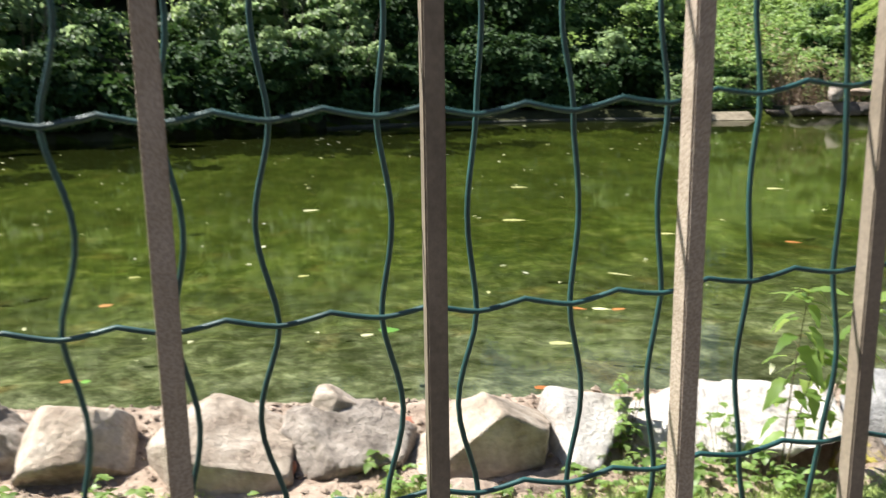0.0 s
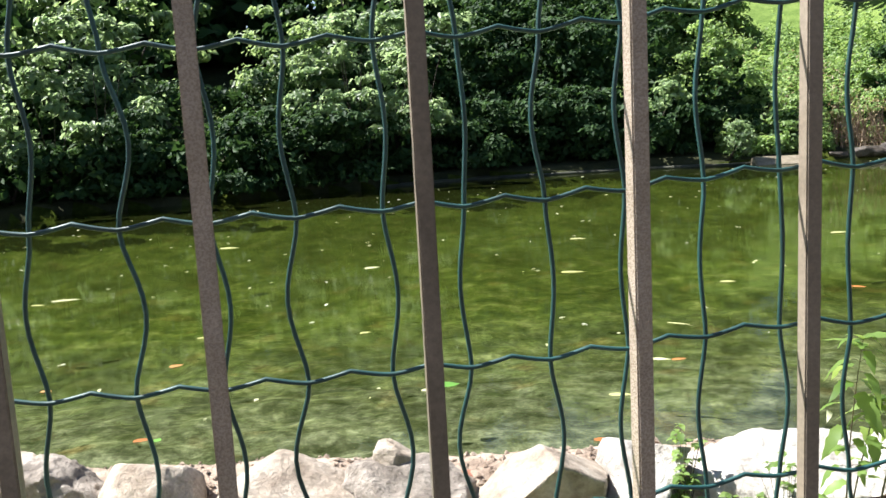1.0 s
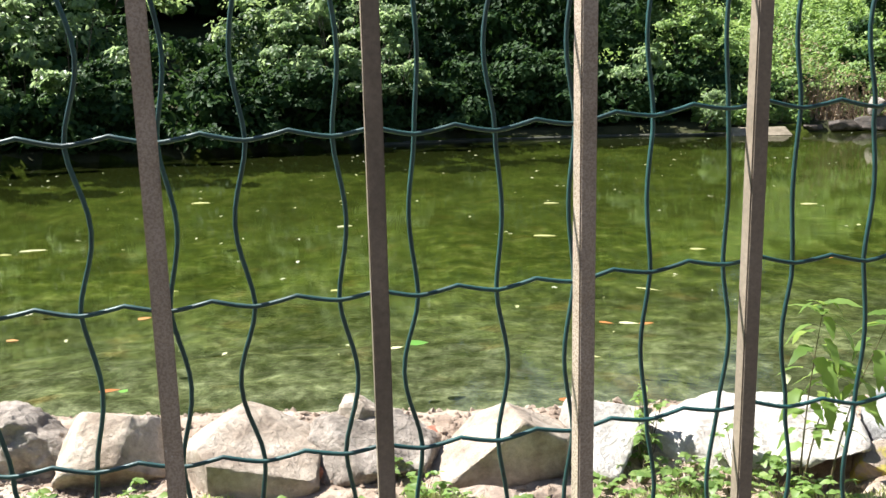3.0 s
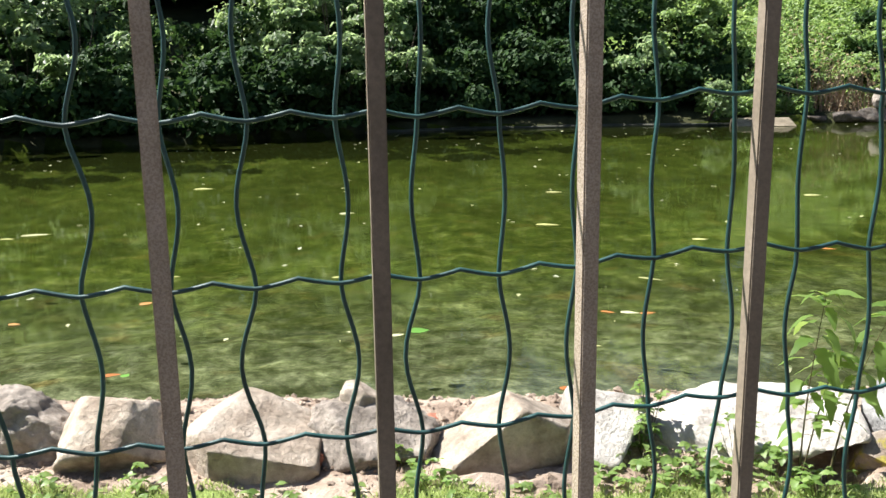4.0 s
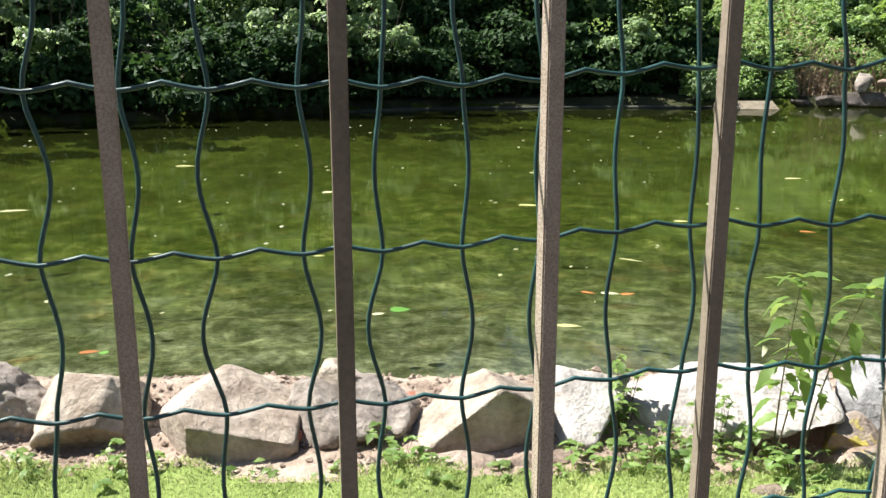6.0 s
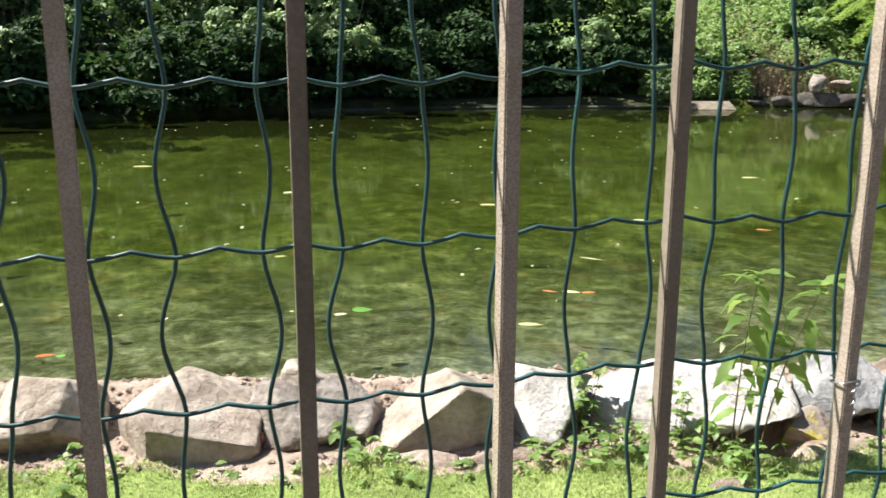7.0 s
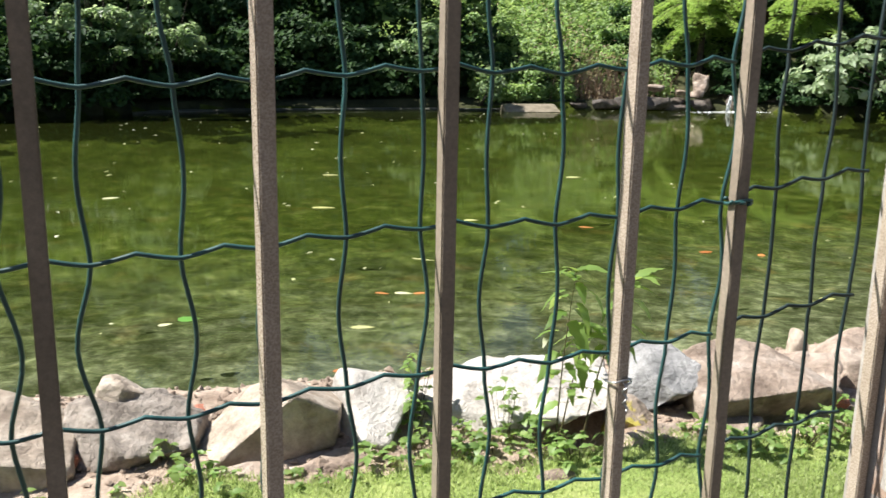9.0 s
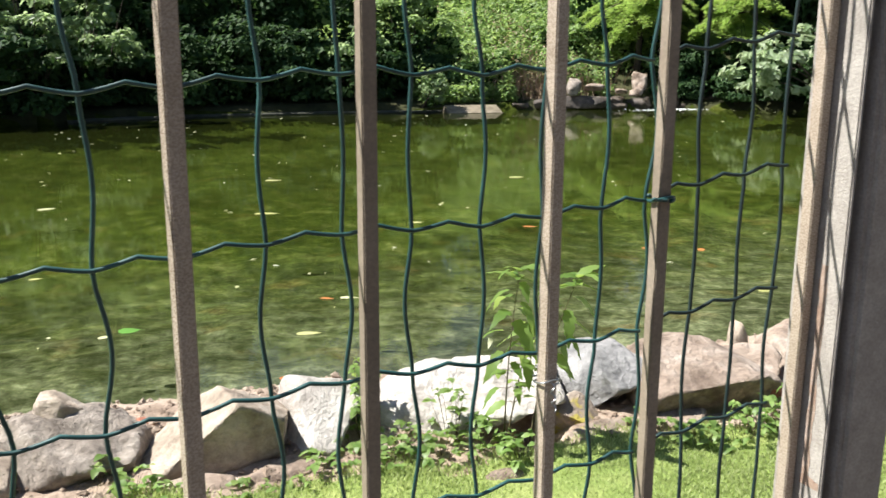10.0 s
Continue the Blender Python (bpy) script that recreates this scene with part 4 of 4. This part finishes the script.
DARK, PALE = "dense dark green bush with sunlit leaf tips overhanging the water", "tall bush with pale sunlit leaves"
SUNNY, SHADE = "bright green sunlit bush on the slope", "dark shaded bush above the little waterfall"
for k, (x, y, w, d, h, clumps, per, leaf, m, lab, sp) in enumerate((
        (-12.73, 16.62, 5.9, 6.0, 5.4, 112, 114, 0.19, M_LEAF, DARK, 0.36), (-9.71, 18.38, 5.3, 6.0, 5.4, 112, 114, 0.18, M_LEAF, DARK, 0.36),
        (-6.69, 20.20, 5.1, 6.5, 5.8, 118, 126, 0.17, M_LEAF_SUNLIT, PALE, 0.34), (-3.66, 20.33, 4.8, 4.9, 4.4, 70, 103, 0.16, M_LEAF_SHADED, "dark shaded bush behind the pond edge", 0.32),
        (-1.21, 21.18, 3.2, 5.6, 5.0, 75, 114, 0.16, M_LEAF, DARK, 0.34), (0.40, 22.26, 4.1, 6.0, 5.4, 106, 126, 0.16, M_LEAF_SUNLIT, PALE, 0.34),
        (2.76, 23.17, 4.3, 6.3, 5.6, 106, 126, 0.16, M_LEAF, DARK, 0.34), (5.22, 23.13, 4.3, 6.0, 5.4, 106, 126, 0.16, M_LEAF_SUNLIT, PALE, 0.34),
        (7.39, 22.74, 4.1, 5.6, 5.0, 100, 126, 0.16, M_LEAF, DARK, 0.34), (9.60, 21.75, 2.2, 3.8, 3.4, 70, 114, 0.12, M_LEAF_SUNLIT, PALE, 0.26),
        (11.46, 29.71, 4.2, 2.4, 1.6, 75, 80, 0.18, M_LEAF_BRIGHT, SUNNY, 0.36), (16.94, 23.47, 4.1, 4.0, 3.6, 75, 103, 0.16, M_LEAF_SHADED, SHADE, 0.34),
        (19.9, 22.4, 4.9, 4.7, 4.2, 100, 103, 0.18, M_LEAF_SHADED, SHADE, 0.36), (21.85, 18.67, 4.9, 6.0, 5.4, 112, 103, 0.19, M_LEAF_SHADED, SHADE, 0.38),
        # low bushes added in the shaded leaf tone to fill the dark corner
        (17.41, 20.17, 2.2, 1.4, 1.3, 60, 110, 0.14, M_LEAF_SHADED, SHADE, 0.26), (18.83, 18.72, 2.4, 1.6, 1.7, 60, 110, 0.15, M_LEAF_SHADED, SHADE, 0.28), (20.25, 17.87, 2.6, 1.8, 2.6, 70, 110, 0.16, M_LEAF_SHADED, SHADE, 0.30),
        (17.75, 18.75, 1.3, 0.9, 0.9, 40, 90, 0.12, M_LEAF_SHADED, SHADE, 0.2), (18.45, 17.75, 1.4, 1.0, 1.0, 40, 90, 0.12, M_LEAF_SHADED, SHADE, 0.2), (19.2, 16.6, 1.6, 1.2, 1.1, 45, 90, 0.13, M_LEAF_SHADED, SHADE, 0.22), (16.9, 19.75, 1.0, 0.7, 0.7, 30, 90, 0.11, M_LEAF_SHADED, SHADE, 0.18),
        (24.59, 14.25, 5.9, 6.7, 6.0, 112, 92, 0.22, M_LEAF_SHADED, SHADE, 0.40))):
    if k < 10:
        thin = 0.42 if k < 3 else 0.8
        leaf = leaf * (1.2 if k < 3 else 1.0)
        # each bush takes a sunlit or shaded leaf copy by its place
        lit = (M_LEAF_SUNLIT, M_LEAF_SUNLIT, M_LEAF_SUNLIT, M_LEAF_SHADED, M_LEAF, M_LEAF_SUNLIT, M_LEAF_SHADED, M_LEAF_SHADED, M_LEAF_SHADED, M_LEAF_BRIGHT)[k]
        # low row painted in the shade tone, as undergrowth beneath the canopy
        shrub("bush", at_ground(x, y - (0.9 if k < 5 else -0.8 if k == 9 else 0.5)), (w * 1.05, d * 0.5, h * (0.24 if k < 3 else 0.36)), 60, per * thin, leaf, M_LEAF_SHADED, 101 + k, "low dark shaded bush overhanging the pond edge", spread=sp)
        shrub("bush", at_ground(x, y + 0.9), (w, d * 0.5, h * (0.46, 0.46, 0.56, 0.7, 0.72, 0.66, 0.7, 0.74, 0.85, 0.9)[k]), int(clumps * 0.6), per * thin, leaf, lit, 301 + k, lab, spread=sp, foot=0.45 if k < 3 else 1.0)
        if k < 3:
            shrub("bush", at_ground(x - 0.4, y + 2.1), (w * 1.1, d * 0.45, h * 0.70), int(clumps * 0.65), per * thin, leaf * 1.1, M_LEAF_SUNLIT if k < 2 else M_LEAF, 501 + k, "loose bush with pale sunlit sprays of leaves", spread=sp * 1.1, foot=0.8)
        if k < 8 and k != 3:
            shrub("bush", at_ground(x + 0.6, y + 3.4), (w * 1.1, d * 0.6, h * (0.95 + 0.12 * (k % 2))), int(clumps * 0.45), per * thin, leaf * 1.15, M_LEAF_SHADED if k in (4, 6, 7) else M_LEAF, 401 + k, "tall loose bush standing behind the bank's front bushes", spread=sp * 1.2)
    else:
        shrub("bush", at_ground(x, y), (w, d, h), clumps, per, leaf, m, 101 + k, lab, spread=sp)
for k, (x, f, w, d, h, n, leaf) in enumerate(((11.15, 0.8, 1.7, 1.1, 1.35, 34, 0.11), (12.2, 1.6, 1.3, 1.0, 1.3, 26, 0.11), (13.9, 1.7, 1.5, 1.0, 1.2, 28, 0.11), (10.5, 2.2, 1.8, 1.2, 1.7, 34, 0.12), (14.6, 2.9, 1.7, 1.2, 1.5, 30, 0.12))):
    shrub("bush", at_ground(x, float(far_shore(x)) + f), (w, d, h), n, 75, leaf, M_LEAF_BRIGHT, 701 + k, SUNNY, spread=0.2, core=0.3, limbs=4)
# Boughs in the sunlit tone paint the bright patches along the bank.
BOUGH = "pale sunlit leafy bough reaching out over the water"
for k, (x, out, z, w, h, n, leaf) in enumerate((
        (-8.3, 0.3, 1.6, 1.8, 1.2, 15, 0.17), (-7.0, 0.2, 1.1, 1.7, 1.0, 14, 0.17), (-6.2, 0.3, 2.1, 1.8, 1.3, 15, 0.17), (-5.0, 0.2, 1.3, 1.3, 0.9, 10, 0.16), (-5.3, 0.5, 3.1, 2.0, 1.2, 15, 0.17), (-7.6, 0.6, 3.0, 2.0, 1.2, 15, 0.17),
        (-0.8, 0.2, 1.8, 1.3, 1.0, 12, 0.15), (0.3, 0.2, 1.35, 1.4, 1.0, 13, 0.15), (1.1, 0.3, 2.0, 1.6, 1.2, 15, 0.16), (1.9, 0.2, 1.1, 1.0, 0.8, 8, 0.15),
        (0.2, 0.5, 3.1, 1.5, 1.1, 12, 0.16), (1.6, 0.5, 3.3, 1.8, 1.2, 14, 0.16),
        (7.5, 0.3, 1.45, 0.75, 0.8, 8, 0.17))):
    ys = float(far_shore(x)) + 1.1
    shrub("bough", at_ground(x, ys), (w, 0.8, h), n, 62, leaf, M_LEAF_SUNLIT, 601 + k, BOUGH, "boughs over the far water", spread=0.22, core=0.0, limbs=4, category="bough", lean=(0.0, (-0.5 if x < -4 else -0.8) - out, z - h * 0.31), foot=0.3)
shrub("overhanging_bush", at_ground(19.4, 17.0), (3.2, 1.8, 1.6), 38, 40, 0.24, M_LEAF_SILVER, 157, "pale large-leaved bush leaning over the water", spread=0.24, core=0.03, lean=(-1.45, 0.1, 0.36), limbs=8)
shrub("creeper", at_ground(9.22, 20.75), (0.45, 0.5, 1.0), 14, 80, 0.085, M_LEAF_SUNLIT, 158, "leafy creeper hanging over the kerb to the water", spread=0.16, core=0.05, category="creeper", lean=(0.1, -0.42, 0.0), limbs=4)

# tall trees behind the bushes
TREE = "tall dark green broadleaf tree behind the bushes"
for k, (x, y, w, h, n, leaf, m) in enumerate((
        (-23.13, 20.88, 9, 10, 120, 0.6, M_LEAF_SHADED), (-16.51, 30.02, 9, 10, 120, 0.6, M_LEAF_SHADED), (-10.37, 32.96, 9, 9, 130, 0.6, M_LEAF_SHADED), (-4.23, 33.78, 9, 9, 130, 0.6, M_LEAF_SHADED),
        (1.91, 34.55, 9, 10, 130, 0.6, M_LEAF_SHADED), (6.64, 31.46, 6, 7, 110, 0.6, M_LEAF_SHADED), (19.39, 30.95, 7, 6, 110, 0.5, M_LEAF_SHADED), (25.06, 25.62, 8, 10, 120, 0.6, M_LEAF_SHADED),
        (29.79, 16.81, 8, 12, 120, 0.6, M_LEAF_SHADED), (10.89, 38.94, 5.5, 5.2, 90, 0.45, M_LEAF_BRIGHT), (15.61, 38.97, 6, 6.0, 90, 0.45, M_LEAF_BRIGHT))):
    g = ground_z(x, y)
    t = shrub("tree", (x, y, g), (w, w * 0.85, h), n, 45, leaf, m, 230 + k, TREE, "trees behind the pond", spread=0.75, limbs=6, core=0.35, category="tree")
    part("trunk", tube("trunk", [(0, 0, -0.2), (0.05, 0, h * 0.25), (-0.05, 0.05, h * 0.55)], [0.28, 0.2, 0.1], 10), M_BARK, t)

# Tree added to shade the pond corner; its crown stands out of view.
g = ground_z(19.2, 22.0)
t = shrub("tree", (19.2, 22.0, g), (5.0, 4.6, 5.6), 110, 60, 0.4, M_LEAF_SHADED, 251, "tall dark green broadleaf tree added out of view to shade the pond corner", "trees behind the pond", spread=0.6, limbs=6, core=0.35, category="tree", lean=(-1.4, -2.2, 4.6), foot=4.8)
part("trunk", tube("trunk", [(0, 0, -0.2), (0.05, -0.1, 2.4), (-0.3, -0.4, 5.0), (-0.5, -0.8, 8.0)], [0.26, 0.2, 0.15, 0.06], 10), M_BARK, t)


def feathery_tree(at, height, reach, boughs, seed, label, low=0.72):
    """Drooping feathery boughs of fine yellow-green leaves on a thin trunk."""
    rng = np.random.default_rng(seed)
    tree = thing("feathery_tree", at, label, "tree")
    part("trunk", tube("trunk", [(0, 0, -0.2), (0.06, 0, height * 0.5), (0, 0.05, height)], [0.12, 0.08, 0.02], 8), M_BARK, tree)
    for k in range(boughs):
        a = rng.uniform(0, 6.283)
        z0 = height * rng.uniform(low, 1.0)
        L = reach * rng.uniform(0.55, 1.0)
        f = np.linspace(0, 1, 9)
        pts = np.stack([np.cos(a) * L * f, np.sin(a) * L * f, z0 + L * (0.30 * f - 0.62 * f * f)], 1)
        bough = part("bough", tube("bough", pts, [0.022 * (1 - 0.85 * q) for q in f], 5), M_BARK, tree)
        n = 620
        u = 0.12 + 0.88 * rng.random(n) ** 0.8
        off = rng.normal(0, 0.27, n) * (1.25 - u)
        c = np.stack([np.interp(u, f, pts[:, i]) for i in range(3)], 1)
        c[:, 0] -= np.sin(a) * off
        c[:, 1] += np.cos(a) * off
        c[:, 2] -= 0.9 * off * off + np.abs(rng.normal(0, 0.04, n))
        nr = rng.normal(0, 0.25, (n, 3)) + [-0.2, 0, 1]
        part("foliage", leaf_cloud("foliage", c, nr, rng.uniform(0.06, 0.16, n), rng, 0.26), M_CONIFER, bough)
    return tree


FEATHER = "yellow-green feathery tree with drooping sunlit boughs"
feathery_tree(at_ground(16.4, 21.6), 2.6, 1.9, 40, 61, FEATHER, 0.55)
feathery_tree(at_ground(17.9, 19.1), 2.9, 1.4, 34, 62, FEATHER, 0.66)


def hill_plants():
    """Upright leafy stalks, crowded on the slope."""
    rng = np.random.default_rng(81)
    n = 2700
    x, f = rng.uniform(9.3, 17.2, n), 0.25 + 9 * rng.random(n) ** 1.4
    y = far_shore(x) + f
    lump = np.array([bumpy(a, b, 1.1, 13) for a, b in zip(x, y)])
    ok = (lump > -0.18) & ~((x > 15.2) & (f < 2.4)) & ~((x > 12.0) & (x < 15.5) & (f < 0.9))
    x, y, lump, f = x[ok], y[ok], lump[ok], f[ok]
    z = np.array([ground_z(a, b) for a, b in zip(x, y)])
    h = rng.uniform(0.45, 1.0, len(x)) * (0.85 + 1.5 * np.clip(lump, -0.3, 0.6)) * np.where(f < 0.8, 0.75, 1.0)
    lx, ly = rng.normal(0, 0.16, (2, len(x)))
    cs, sz = [], []
    per = 12
    for k in range(per):
        u = (k + rng.random(len(x))) / per
        a = k * 2.4 + rng.uniform(0, 1, len(x))
        r = 0.085 * (1.15 - 0.75 * u)
        cs.append(np.stack([x + lx * h * u * u + r * np.cos(a), y + ly * h * u * u + r * np.sin(a), z + h * u], 1))
        sz.append(rng.uniform(0.13, 0.27, len(x)) * (1.15 - 0.5 * u))
    c = np.concatenate(cs)
    nr = rng.normal(0, 0.40, c.shape) + [-0.25, -0.25, 0.7]
    me = leaf_cloud("hill_plants", c, nr, np.concatenate(sz), rng, 0.42)
    return tagged(part("hill_plants", me, M_LEAF_BRIGHT), "bright green leafy weeds crowded on the sunny slope", "meadow plants", kind="stuff")


hill_plants()


def dry_stalks():
    rng = np.random.default_rng(71)
    verts, faces = [], []
    for _ in range(420):
        x = rng.normal(12.9, 0.8) if rng.random() < 0.6 else rng.uniform(10.3, 15.4)
        y = far_shore(x) + rng.uniform(0.35, 1.9)
        z = ground_z(x, y)
        h = rng.uniform(0.3, 1.2)
        a = rng.uniform(0, 6.283)
        dx, dy = rng.normal(0, 0.25, 2)
        w = rng.uniform(0.006, 0.014)
        k = len(verts)
        verts += [(x - w * math.cos(a), y - w * math.sin(a), z), (x + w * math.cos(a), y + w * math.sin(a), z), (x + dx * 0.4 + w, y + dy * 0.4, z + h * 0.6), (x + dx, y + dy, z + h), (x + dx * 0.4 - w, y + dy * 0.4, z + h * 0.6)]
        faces += [(k, k + 1, k + 2, k + 4), (k + 4, k + 2, k + 3)]
    return tagged(part("dry_stalks", mesh_of("dry_stalks", verts, faces, False), M_DRY), "dry brown stalks on the far bank", "stalks", kind="stuff")


dry_stalks()


def withered_leaves():
    rng = np.random.default_rng(73)
    n = 1100
    x, f = rng.normal(13.0, 0.8, n), 0.4 + 4.6 * rng.random(n) ** 1.5
    y = far_shore(x) + f
    z = np.array([ground_z(a, b) for a, b in zip(x, y)]) + rng.uniform(0.1, 1.25, n)
    me = leaf_cloud("withered_leaves", np.stack([x, y, z], 1), rng.normal(0, 0.6, (n, 3)) + [-0.3, -0.3, 0.5], rng.uniform(0.05, 0.12, n), rng, 0.5)
    return tagged(part("withered_leaves", me, M_WITHER), "pinkish brown withered leaves among the weeds", "withered leaves", kind="stuff")


withered_leaves()

FARG = "rocks by the little waterfall"
for k, (x, y, z, sx, sy, sz, m) in enumerate((
        (13.41, 20.25, 0.60, 0.40, 0.38, 0.48, M_ROCK_GREY), (14.20, 20.40, 0.58, 0.90, 0.5, 0.20, M_ROCK_BROWN), (14.85, 20.15, 0.46, 0.62, 0.40, 0.16, M_ROCK_BROWN), (15.55, 20.30, 0.74, 0.56, 0.45, 0.52, M_ROCK_BROWN),
        (15.30, 20.05, 0.44, 0.40, 0.35, 0.22, M_ROCK_BROWN), (13.70, 20.30, 0.20, 1.5, 0.6, 0.36, M_ROCK_SHADED), (12.70, 20.50, 0.16, 1.0, 0.5, 0.30, M_ROCK_SHADED), (14.75, 20.35, 0.18, 1.1, 0.6, 0.34, M_ROCK_SHADED),
        (15.55, 20.10, 0.16, 0.8, 0.5, 0.34, M_ROCK_SHADED), (16.60, 20.40, 0.42, 0.5, 0.5, 0.60, M_ROCK_SHADED), (17.05, 20.05, 0.38, 0.60, 0.6, 0.70, M_ROCK_SHADED), (17.50, 19.70, 0.24, 0.70, 0.5, 0.46, M_ROCK_SHADED),
        (12.05, 20.65, 0.10, 0.7, 0.4, 0.22, M_ROCK_SHADED), (16.70, 19.75, 0.06, 1.2, 0.4, 0.22, M_ROCK_SHADED), (16.25, 19.75, 0.20, 0.75, 0.45, 0.50, M_ROCK_SHADED), (15.25, 19.95, 0.14, 0.8, 0.4, 0.36, M_ROCK_SHADED), (14.5, 20.15, 0.08, 0.9, 0.4, 0.26, M_ROCK_SHADED))):
    rock("rock", (x, y, z), (sx, sy, sz), 31 * k, 200 + k, [(0, -.3, 1, .7)], m, "weathered rock stacked beside the little waterfall", FARG, fine=0.05, rough=1.8, chips=8, chip=0.7)


def build_fall():
    fall = thing("waterfall", (15.78, 19.42, 0.0), "thin white cascade falling into the pond", "waterfall")
    rng = random.Random(4)
    for k in range(6):
        x = -0.03 + 0.012 * k
        pts = [(x * 0.6 + 0.24, 0.16, 0.40), (x * 0.7 + 0.17, 0.06, 0.385), (x * 0.8 + 0.10 + rng.uniform(-.02, .02), -0.02, 0.30), (x + 0.04 + rng.uniform(-.03, .03), -0.06, 0.15), (x + rng.uniform(-.04, .04), -0.08, 0.0)]
        part("strand", tube("strand", pts, [0.006, 0.009, 0.010, 0.011, 0.014], 6), M_FOAM, fall)
    return fall


build_fall()


def build_foam():
    rng = np.random.default_rng(9)
    n = 1100
    a, d = rng.uniform(0, 6.283, n), np.abs(rng.normal(0, 0.5, n))
    c = np.stack([15.95 + 1.5 * d * np.cos(a), 19.15 + 0.35 * d * np.sin(a), 0.004 + 0.006 * rng.random(n)], 1)
    me = leaf_cloud("foam", c, np.tile([0, 0, 1.0], (n, 1)) + rng.normal(0, .3, (n, 3)), rng.uniform(0.02, 0.055, n), rng, 0.8, 0.1)
    return tagged(part("foam", me, M_FOAM), "white foam on the water under the cascade", "foam", kind="stuff")


build_foam()
